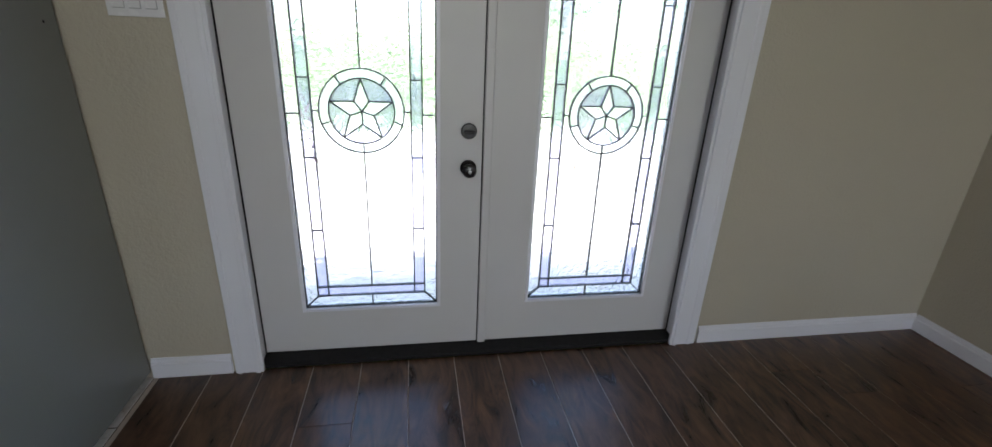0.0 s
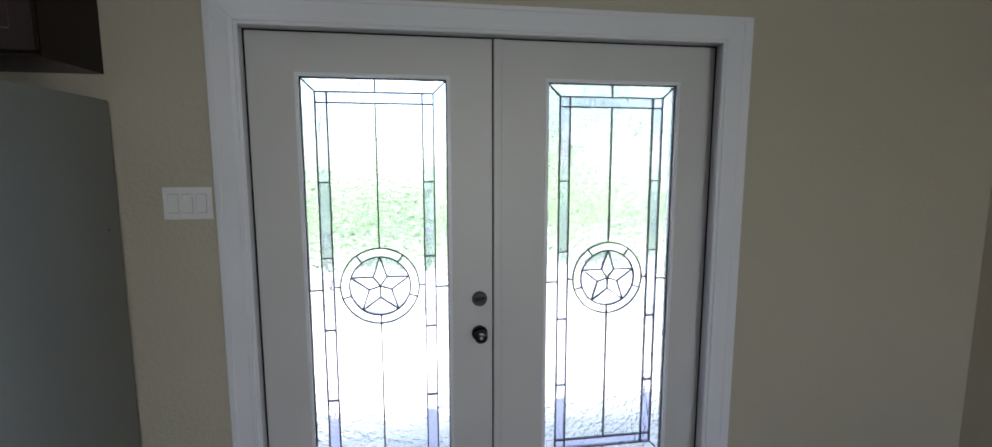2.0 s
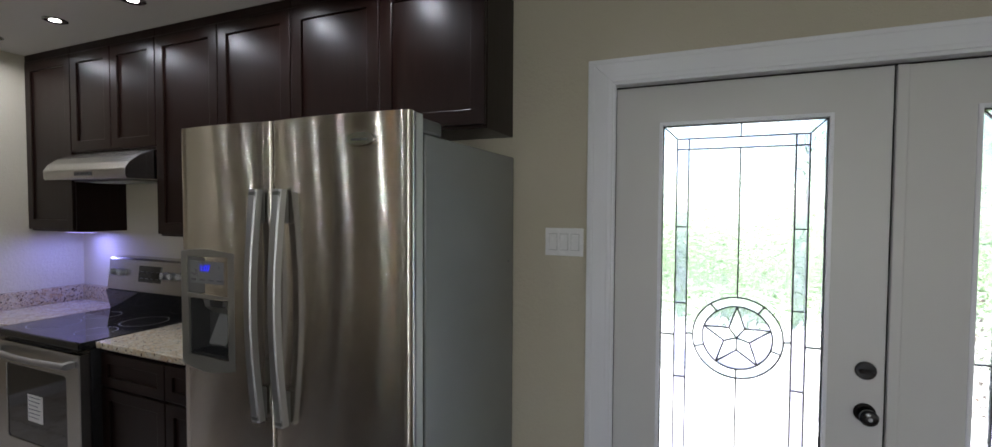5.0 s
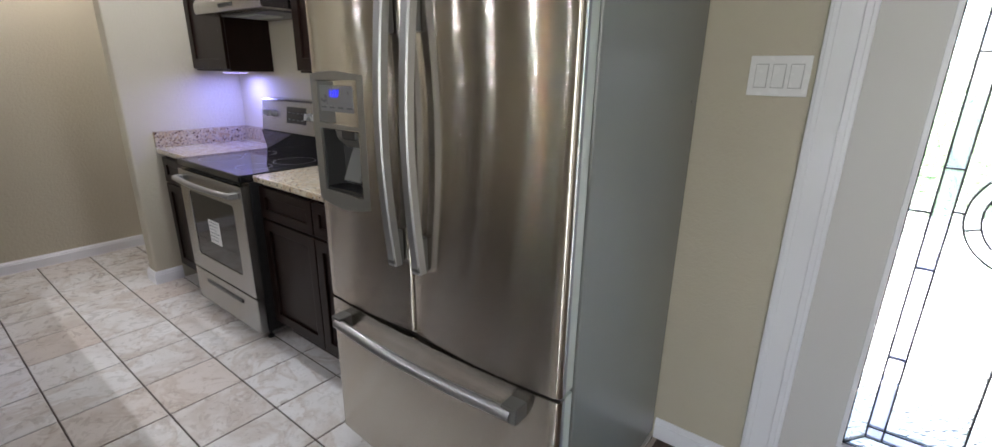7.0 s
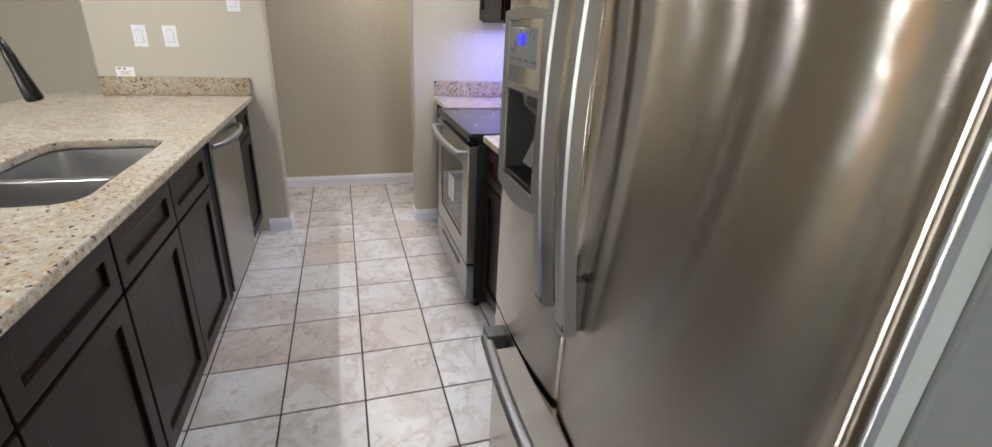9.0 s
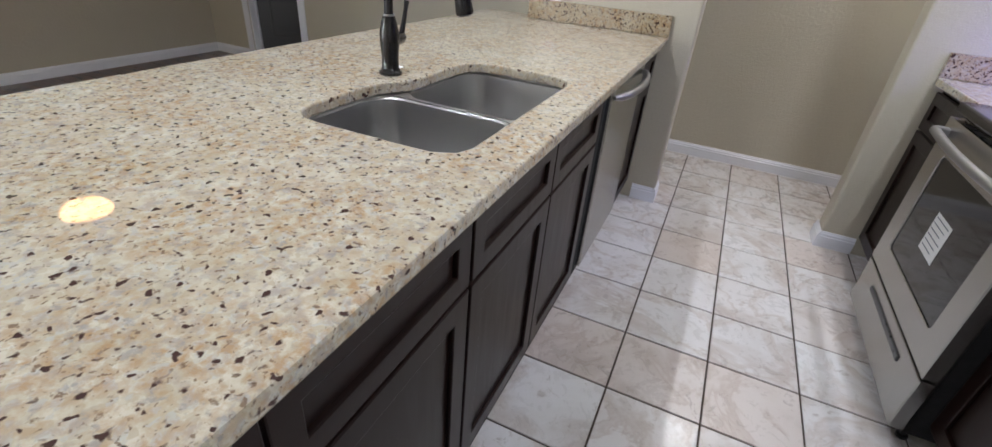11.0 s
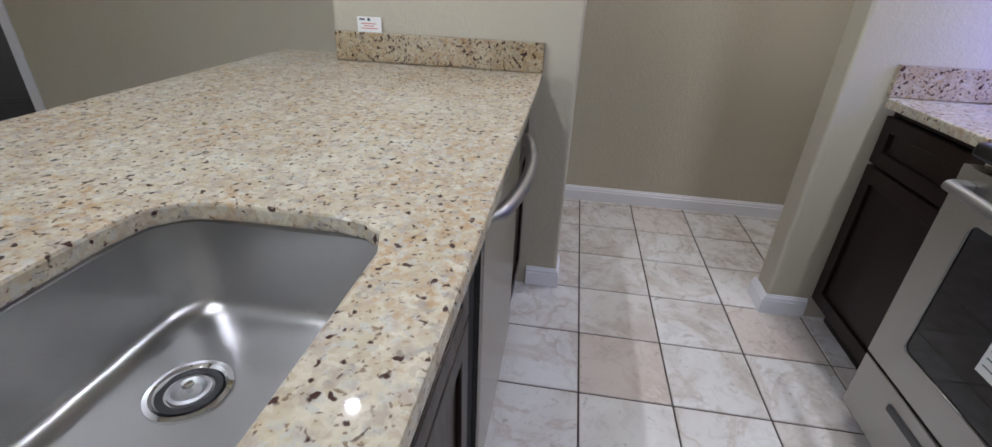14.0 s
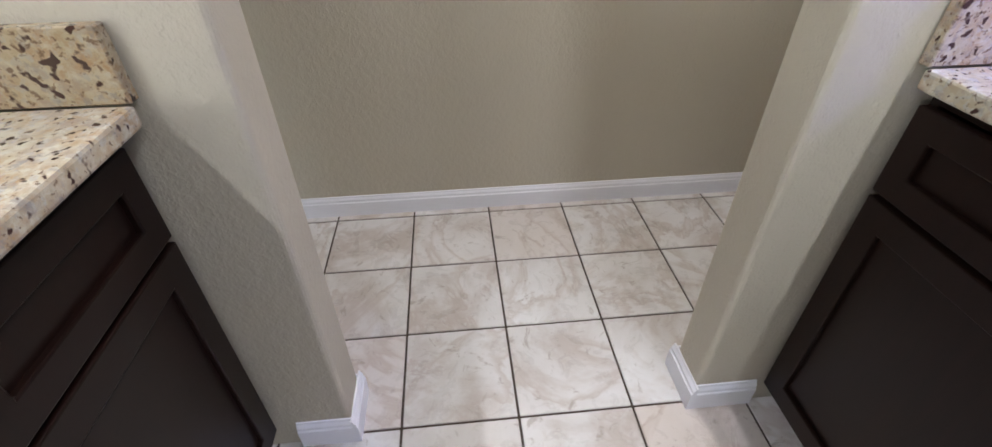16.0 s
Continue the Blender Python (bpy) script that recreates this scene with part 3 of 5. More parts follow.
def build_cabinets():
    base_cabinet(-4.095, -3.72, 0.0, 1, 1, "narrow dark espresso base cabinet beside the dishwasher and wall end")
    base_cabinet(-2.995, -2.065, 0.0, 1, 2, "dark espresso sink base cabinet with two shaker doors", 0.56)
    base_cabinet(-2.06, PEN_E - 0.02, 0.0, 1, 2, "dark espresso base cabinet with two drawers over shaker doors")
    back = bmesh.new()
    bm_box(back, -4.10, PEN_E - 0.02, -0.605, -0.585, 0, 0.876)
    single("back_panel", back, ESP, "long espresso panel closing the back of the peninsula", "cabinet panel")
    base_cabinet(-2.838, -1.91, 1.185, -1, 2, "dark espresso base cabinet between range and refrigerator", 0.55)
    base_cabinet(-4.098, -3.605, 1.185, -1, 1, "narrow dark espresso base cabinet between wall and range", 0.55)
    wall_cabinet(-4.118, -3.632, 1.39, ZC, 1.472, 1, "tall narrow espresso wall cabinet reaching the ceiling")
    wall_cabinet(-3.63, -2.862, 1.852, ZC, 1.472, 2, "short espresso wall cabinet above the range hood")
    wall_cabinet(-2.86, -1.922, 1.39, ZC, 1.472, 2, "tall espresso wall cabinet with two shaker doors")
    wall_cabinet(-1.92, -0.965, 1.852, ZC, 1.472, 2, "espresso wall cabinet above the refrigerator")


def arc(cx, cy, r, a0, a1, n):
    return [(cx + r * math.cos(radians(a0 + (a1 - a0) * i / n)), cy + r * math.sin(radians(a0 + (a1 - a0) * i / n))) for i in range(n + 1)]


# refrigerator
FY = 0.95


def fridge_door(x0, x1, z0, z1, bulge=0.0, hole=None):
    """A door with a gently bowed front and rounded edges; hole: (x0, x1, z0, z1) of a recess cut through its skin."""
    n = 14
    bm = bmesh.new()
    r = 0.012
    xs = [x0 + r * (1 - math.cos(radians(a))) for a in (0, 30, 60, 90)] + [x0 + r + (x1 - x0 - 2 * r) * i / n for i in range(1, n)] + [x1 - r * (1 - math.cos(radians(a))) for a in (90, 60, 30, 0)]
    def yf(x):
        e = min(x - x0, x1 - x, r) / r
        return FY + r - r * math.sqrt(max(0, 1 - (1 - e) ** 2)) - bulge * (1 - ((x - (x0 + x1) / 2) / ((x1 - x0) / 2)) ** 2)
    pts = [(x, yf(x)) for x in xs] + [(x1, FY + 0.0155), (x0, FY + 0.0155)]
    if hole:
        hx0, hx1, hz0, hz1 = hole
        left = [(x, y) for x, y in pts[:-2] if x < hx0] + [(hx0, yf(hx0)), (hx0, FY + 0.0155), (x0, FY + 0.0155)]
        right = [(hx1, yf(hx1))] + [(x, y) for x, y in pts[:-2] if x > hx1] + [(x1, FY + 0.0155), (hx1, FY + 0.0155)]
        for loop, a, b in ((pts, z0, hz0), (pts, hz1, z1), (left, hz0, hz1), (right, hz0, hz1)):
            merge(bm, slab(loop, a, b))
        return bm
    return slab(pts, z0, z1)


def pull_handle(x0, x1, z0, z1, y):
    """A long upright pull: a flat bowed bar on two blocks."""
    n = 18
    xm, hw = (x0 + x1) / 2, (x1 - x0) / 2
    bm = bmesh.new()
    rows = []
    for i in range(n + 1):
        u = i / n
        z = z0 + (z1 - z0) * u
        out = 0.034 + 0.026 * math.sin(math.pi * u)
        w = hw * (0.92 - 0.10 * math.sin(math.pi * u))
        t = 0.026
        rows.append([bm.verts.new((xm + sx * w, y - out + sy, z)) for sx, sy in ((-1, t), (-1, 0.004), (-0.70, 0), (0.70, 0), (1, 0.004), (1, t))])
    for a, b in zip(rows, rows[1:]):
        for k in range(6):
            bm.faces.new((a[k], a[(k + 1) % 6], b[(k + 1) % 6], b[k]))
    bm.faces.new(rows[0])
    bm.faces.new(rows[-1])
    bmesh.ops.recalc_face_normals(bm, faces=bm.faces)
    mounts = [box(xm - hw * 0.85, xm + hw * 0.85, y - 0.036, y + 0.001, a, b, 0.004, 2) for a, b in ((z0 + 0.006, z0 + 0.105), (z1 - 0.105, z1 - 0.006))]
    return bm, mounts


def build_fridge():
    fr = thing("refrigerator", "stainless steel side-by-side refrigerator with bottom freezer drawer", "refrigerator", (-1.425, 1.33, 0))
    x0, x1, xs = -1.893, -0.95, -1.462
    part("body", box(x0 + 0.004, x1 - 0.004, FY + 0.085, 1.753, 0.03, 1.765, 0.006, 2), FSIDE, fr, "grey textured steel cabinet")
    for a, b, c, e in ((x0, xs - 0.003, 0.652, 1.818), (xs + 0.003, x1, 0.652, 1.818), (x0, x1, 0.09, 0.64)):
        if a == x0 and e > 1:
            hw = slab([(a + 0.001, c), (b - 0.001, c), (b - 0.001, e), (a + 0.001, e)], FY + 0.0285, FY + 0.066, [[(-1.857, 1.041), (-1.651, 1.041), (-1.651, 1.249), (-1.857, 1.249)]], 0.002, FLIP)
            tr = slab([(a, c), (b, c), (b, e), (a, e)], FY + 0.016, FY + 0.028, [[(-1.857, 1.03), (-1.645, 1.03), (-1.645, 1.249), (-1.857, 1.249)]], 0.0, FLIP)
            part("door_trim", tr, TRIMG, fr, "grey plastic trim behind the door skin")
            part("door_edge", hw, LGREY, fr, "pale grey painted door edge")
        else:
            part("door_trim", box(a, b, FY + 0.016, FY + 0.028, c, e), TRIMG, fr, "grey plastic trim behind the door skin")
            part("door_edge", box(a + 0.001, b - 0.001, FY + 0.0285, FY + 0.066, c, e, 0.003, 2), LGREY, fr, "pale grey painted door edge")
    part("gasket", box(x0 + 0.016, x1 - 0.016, FY + 0.067, FY + 0.084, 0.07, 1.80, 0.002), DGREY, fr, "dark rubber door gasket")
    DX0, DX1, DZ0, DZ1 = -1.846, -1.653, 1.040, 1.238
    part("door", fridge_door(x0, xs - 0.003, 0.652, 1.82, 0.013, (DX0, DX1, DZ0, DZ1)), STEEL, fr, "brushed steel door", True)
    part("door", fridge_door(xs + 0.003, x1, 0.652, 1.82, 0.017), STEEL, fr, "brushed steel door", True)
    part("freezer_drawer", fridge_door(x0, x1, 0.09, 0.64, 0.017), STEEL, fr, "brushed steel drawer front", True)
    part("toe_grille", box(x0 + 0.02, x1 - 0.02, FY + 0.05, FY + 0.084, 0.01, 0.085), BLACK, fr)
    for a, b in ((-1.520, -1.482), (-1.420, -1.382)):
        bar, mounts = pull_handle(a, b, 0.872, 1.606, FY - 0.008)
        h = part("handle", bar, SATIN, fr, "satin metal bowed handle", True)
        for mb in mounts:
            part("mount", mb, GREYP, h)
    pts = [(-1.80 + 0.74 * i / 20, FY - 0.05 - 0.022 * math.sin(math.pi * i / 20), 0.585) for i in range(21)]
    h = part("freezer_handle", tube(pts, 0.017, 10, 0.8), SATIN, fr, "satin metal bowed handle", True)
    for x in (-1.795, -1.065):
        part("mount", box(x - 0.025, x + 0.025, FY - 0.055, FY, 0.562, 0.608, 0.004, 2), GREYP, h)
    # dispenser
    yb = FY - 0.013
    lo = [(-1.882 + 0.262 * i / 10, 1.006 - 0.020 * math.sin(math.pi * i / 10)) for i in range(11)]
    hi = [(-1.620 - 0.262 * i / 10, 1.398 + 0.010 * math.sin(math.pi * i / 10)) for i in range(11)]
    rot = Matrix(((1, 0, 0, 0), (0, 0, 1, 0), (0, 1, 0, 0), (0, 0, 0, 1)))
    ring = slab(lo + hi, yb, FY + 0.006, [[(DX0, DZ0), (DX1, DZ0), (DX1, DZ1), (DX0, DZ1)], [(-1.850, 1.254), (-1.653, 1.254), (-1.653, 1.380), (-1.850, 1.380)]], 0.003, rot)
    dp = part("dispenser", ring, DISPG, fr, "grey water and ice dispenser surround")
    bm = bmesh.new()
    bm_box(bm, DX0 - 0.001, DX0 + 0.004, FY - 0.004, FY + 0.068, DZ0, DZ1)
    bm_box(bm, DX1 - 0.004, DX1 + 0.001, FY - 0.004, FY + 0.068, DZ0, DZ1)
    bm_box(bm, DX0, DX1, FY + 0.064, FY + 0.068, DZ0, DZ1)
    bm_box(bm, DX0, DX1, FY - 0.004, FY + 0.066, DZ1 - 0.004, DZ1)
    part("recess", bm, CAVITY, dp)
    part("drip_tray", box(DX0 + 0.003, DX1 - 0.003, FY - 0.008, FY + 0.064, DZ0 - 0.003, DZ0 + 0.010, 0.002), BLACK, dp)
    pad = box(-0.042, 0.042, -0.003, 0.003, -0.055, 0.055, 0.003)
    bmesh.ops.transform(pad, matrix=pose(-1.742, FY + 0.038, 1.125, -24, 0, 0), verts=pad.verts)
    part("paddle", pad, GREYP, dp, "glossy grey paddle")
    chute = prism([(FY + 0.062, DZ1 - 0.004), (FY + 0.010, DZ1 - 0.004), (FY + 0.018, DZ1 - 0.034), (FY + 0.050, DZ1 - 0.062), (FY + 0.062, DZ1 - 0.062)], -1.805, -1.695, 0.002)
    part("chute", chute, DISPG, dp, "grey ice chute")
    part("spout", box(-1.775, -1.70, FY + 0.01, FY + 0.05, 1.205, 1.24, 0.006), BLACK, dp)
    part("control_panel", box(-1.849, -1.654, yb + 0.002, yb + 0.010, 1.255, 1.379, 0.002), GREYP, dp)
    part("button_plate", box(-1.832, -1.668, yb - 0.001, yb + 0.002, 1.290, 1.366, 0.001), m_plain("panel_silver", (0.13, 0.13, 0.135), 0.3), dp)
    txt = bpy.data.curves.new("digits", "FONT")
    txt.body, txt.offset, txt.size, txt.extrude = "1:07", 0.0006, 0.030, 0.0006
    t = new("digits", txt)
    me = bpy.data.meshes.new_from_object(t)
    bpy.data.objects.remove(t)
    ob = tagged(new("digits", me), "glowing blue clock digits")
    me.materials.clear()
    me.materials.append(m_emit("blue_digits", (0.004, 0.012, 1.0), 0.18))
    ob.parent = dp
    ob.matrix_basis = pose(-1.785 + 1.425, yb - 0.0016 - 1.33, 1.333, 90, 0, 0)
    bm = bmesh.new()
    for i in range(4):
        bm_box(bm, -1.825 + 0.042 * i, -1.80 + 0.042 * i, yb - 0.002, yb, 1.300, 1.306)
    part("button", bm, DGREY, dp)
    for hx in (x0 + 0.05, x1 - 0.05):
        part("hinge_cover", box(hx - 0.042, hx + 0.042, FY + 0.03, FY + 0.19, 1.766, 1.812, 0.010, 2), GREYP, fr)
    ov = [(-1.105 + 0.047 * math.cos(2 * math.pi * i / 32), 1.745 + 0.019 * math.sin(2 * math.pi * i / 32)) for i in range(32)]
    b = part("badge", slab(ov, FY - 0.021, FY - 0.008, (), 0.0, rot), CHROME, fr, "oval metal maker's badge")
    bm = bmesh.new()
    bm_box(bm, -1.135, -1.078, FY - 0.0225, FY - 0.0205, 1.740, 1.7465)
    part("mark", bm, GREYP, b)
    part("wheel", box(x1 - 0.09, x1 - 0.05, 1.1, 1.16, 0, 0.032, 0.006), BLACK, fr)
    part("wheel", box(x0 + 0.05, x0 + 0.09, 1.1, 1.16, 0, 0.032, 0.006), BLACK, fr)
    part("side_button", lathe([(0, 0), (0.004, 0), (0.004, 0.002), (0, 0.003)], pose(x1 - 0.004, 1.69, 1.33, 0, 90, 0), 10), BLACK, fr)


# range and hood
def build_range():
    rg = thing("range", "stainless steel electric range with black glass cooktop", "kitchen range", (-3.22, 1.43, 0))
    x0, x1, y = -3.600, -2.843, 1.10
    part("body", box(x0 + 0.003, x1 - 0.003, y + 0.048, 1.752, 0.05, 0.872, 0.002), SHADOWGAP, rg, "black enamelled side panels")
    rot = Matrix(((1, 0, 0, 0), (0, 0, 1, 0), (0, 1, 0, 0), (0, 0, 0, 1)))
    wx0, wx1, wz0, wz1 = -3.49, -2.953, 0.365, 0.745
    dr = part("oven_door", slab([(x0, 0.265), (x1, 0.265), (x1, 0.858), (x0, 0.858)], y, y + 0.044, [rrect(wx0, wx1, wz0, wz1, 0.02)], 0.003, rot), STEELH, rg, "brushed steel oven door")
    part("window", box(wx0 - 0.002, wx1 + 0.002, y + 0.005, y + 0.010, wz0 - 0.002, wz1 + 0.002), BLKGLASS, dr, "black glass window")
    st = part("sticker", box(-3.30, -3.165, y + 0.0035, y + 0.0045, 0.475, 0.61), PAPER, dr, "white energy label")
    bm = bmesh.new()
    for i in range(6):
        bm_box(bm, -3.29, -3.18 - 0.012 * (i % 3), y + 0.0028, y + 0.0036, 0.595 - 0.020 * i, 0.598 - 0.020 * i)
    part("print", bm, PRINT, st)
    pts = [(x0 + 0.035 + (x1 - x0 - 0.07) * i / 20, y - 0.035 - 0.022 * math.sin(math.pi * i / 20), 0.812) for i in range(21)]
    h = part("handle", tube(pts, 0.015, 12, 0.85), SATIN, dr, "satin bowed towel bar handle", True)
    for x in (x0 + 0.05, x1 - 0.05):
        part("mount", box(x - 0.018, x + 0.018, y - 0.038, y + 0.002, 0.797, 0.827, 0.004, 2), SATIN, h)
    bm = bmesh.new()
    for i in range(7):
        bm_box(bm, x0 + 0.10 + 0.082 * i, x0 + 0.165 + 0.082 * i, y + 0.010, y + 0.030, 0.8575, 0.8588)
    part("vent_slot", bm, SHADOWGAP, rg)
    part("front_trim", box(x0 + 0.002, x1 - 0.002, y + 0.0455, y + 0.0475, 0.829, 0.872), STEELH, rg)
    d = part("storage_drawer", box(x0, x1, y + 0.001, y + 0.044, 0.055, 0.255, 0.004, 2), STEELH, rg, "brushed steel drawer front")
    part("drawer_grip", box(x0 + 0.16, x1 - 0.16, y - 0.004, y + 0.002, 0.188, 0.212, 0.004, 2), DGREY, d)
    top = part("cooktop", box(x0, x1, y + 0.002, 1.66, 0.876, 0.914, 0.010, 3), BLKGLASS, rg, "glossy black glass cooktop")
    for cx, cy, r in ((-3.41, 1.27, 0.11), (-3.03, 1.27, 0.085), (-3.41, 1.50, 0.085), (-3.03, 1.50, 0.11)):
        part("burner_ring", lathe([(r, 0.9141), (r + 0.002, 0.9146), (r + 0.004, 0.9141)], pose(cx, cy, 0), 40), GREYP, top)
    guard = prism([(1.665, 0.9), (1.645, 0.985), (1.645, 1.02), (1.625, 1.04), (1.645, 1.222), (1.66, 1.232), (1.752, 1.232), (1.752, 0.9)], x0, x1, 0.003)
    cp = part("control_panel", guard, STEELH, rg, "brushed steel control panel")
    part("panel_foot", prism([(1.640, 0.905), (1.625, 0.985), (1.615, 1.035), (1.63, 1.036), (1.66, 0.985), (1.66, 0.905)], x0 + 0.004, x1 - 0.004), BLKGLASS, rg)
    face = pose(0, 1.6245, 1.04, 0, 0, 0)
    tilt = math.degrees(math.atan2(0.020, 0.182))
    def on_panel(x, z):
        return pose(x, 1.625 + (z - 1.04) * 0.110, z, 90 - tilt, 0, 0)
    disp = box(-0.105, 0.105, -0.048, 0.048, -0.002, 0.002, 0.001)
    bmesh.ops.transform(disp, matrix=on_panel(-3.20, 1.145), verts=disp.verts)
    dd = part("display", disp, BLKGLASS, cp, "black clock display")
    for i in range(4):
        for j in (0, 1):
            b2 = box(-0.085 + 0.047 * i, -0.06 + 0.047 * i, 0.012 - 0.04 * j, 0.016 - 0.04 * j, 0.0019, 0.0024)
            bmesh.ops.transform(b2, matrix=on_panel(-3.20, 1.145), verts=b2.verts)
            part("legend_mark", b2, GREYP, dd)
    for kx in (-3.53, -3.445, -3.055, -3.01 + 0.03, -2.905):
        kn = lathe([(0, 0), (0.023, 0), (0.022, 0.006), (0.018, 0.01), (0.0165, 0.028), (0.014, 0.031), (0, 0.031)], on_panel(kx, 1.145), 20)
        kb = part("knob", kn, SATIN, cp, "satin metal knob", True)
        gb = box(-0.0045, 0.0045, -0.019, 0.019, 0.028, 0.037, 0.002)
        bmesh.ops.transform(gb, matrix=on_panel(kx, 1.145), verts=gb.verts)
        part("grip", gb, SATIN, kb)
    for fx in (x0 + 0.04, x1 - 0.04):
        for fy in (1.17, 1.70):
            part("foot", lathe([(0, 0), (0.017, 0), (0.017, 0.01), (0.008, 0.012), (0.008, 0.052), (0, 0.052)], pose(fx, fy, 0), 12), BLACK, rg)
    hd = thing("range_hood", "stainless steel under-cabinet range hood with a curved front", "range hood", (-3.245, 1.56, 1.69))
    prof = [(1.764, 1.69), (1.335, 1.69), (1.325, 1.70), (1.325, 1.742), (1.345, 1.775), (1.39, 1.812), (1.44, 1.836), (1.47, 1.848), (1.764, 1.848)]
    part("shell", prism(prof, -3.605, -2.868, 0.0015), STEELH, hd, "brushed steel shell")
    part("filter", box(-3.50, -2.97, 1.42, 1.70, 1.684, 1.6885), GREYP, hd)
    part("switch_panel", box(-3.30, -3.15, 1.321, 1.3255, 1.709, 1.728, 0.001), DGREY, hd)
    for x in (-3.27, -3.225, -3.18):
        part("switch", box(x - 0.012, x + 0.012, 1.317, 1.3215, 1.713, 1.724, 0.001), BLACK, hd)
    part("lamp_lens", box(-3.42, -3.16, 1.46, 1.60, 1.678, 1.6838, 0.002), LGREY, hd)


def build_dishwasher():
    dw = thing("dishwasher", "stainless steel dishwasher with a bowed bar handle", "dishwasher", (-3.366, -0.28, 0))
    x0, x1 = -3.665, -3.068
    part("tub", box(x0 + 0.006, x1 - 0.006, -0.56, -0.032, 0.10, 0.865), BLACK, dw)
    d = part("door", box(x0, x1, -0.030, 0.012, 0.115, 0.858, 0.006, 3), STEELH, dw, "brushed steel door")
    part("toe_kick", box(x0, x1, -0.09, -0.075, 0.0, 0.108), BLACK, dw)
    n = 20
    pts = [(x0 + 0.035 + (x1 - x0 - 0.07) * i / n, 0.012 + 0.052 * math.sin(math.pi * i / n) ** 0.6, 0.825) for i in range(n + 1)]
    part("handle", tube(pts, [0.008 + 0.007 * min(1, 5 * math.sin(math.pi * i / n)) for i in range(n + 1)], 12, 1.0), SATIN, d, "satin bowed bar handle", True)
    # near-black strips paint in the dark gaps on both sides of the dishwasher
    single("filler_strip", box(-3.066, -2.996, -0.03, -0.005, 0.10, 0.876), SHADOWGAP, "black strip standing in for the dark gap beside the dishwasher", "filler strip")
    single("filler_strip", box(-3.718, -3.667, -0.03, -0.008, 0.10, 0.876), SHADOWGAP, "black strip standing in for the dark gap beside the dishwasher", "filler strip")


build_counters()
build_cabinets()
build_fridge()
build_range()
build_dishwasher()


def star_points(r1, r2, cx=0.0, cz=0.0):
    return [(cx + (r1, r2)[i % 2] * math.cos(radians(90 + 36 * i)), cz + (r1, r2)[i % 2] * math.sin(radians(90 + 36 * i))) for i in range(10)]


DOOR_Y = 1.845
GZ0, GZ1, GW = 0.232, 1.877, 0.552
UP = Matrix(((1, 0, 0, 0), (0, 0, 1, 0), (0, 1, 0, 0), (0, 0, 0, 1)))
G_CLEAR = m_glass("clear_seedy_glass", (0.93, 0.94, 0.95), 60, 0.5, 1.25, 0.10, False, 0.05)
G_WAVE = m_glass("smoky_swirl_glass", (0.80, 0.79, 0.90), 9, 0.9, 1.22, 0.0, True, 0.10, 0.02)
G_BEVEL = m_glass("bevelled_glass", (0.97, 0.98, 0.98), 40, 0.5, 1.2, 0.01, False, 0.2)


def flat(loop, y0, y1):
    return slab(loop, y0, y1, (), 0.0, UP)


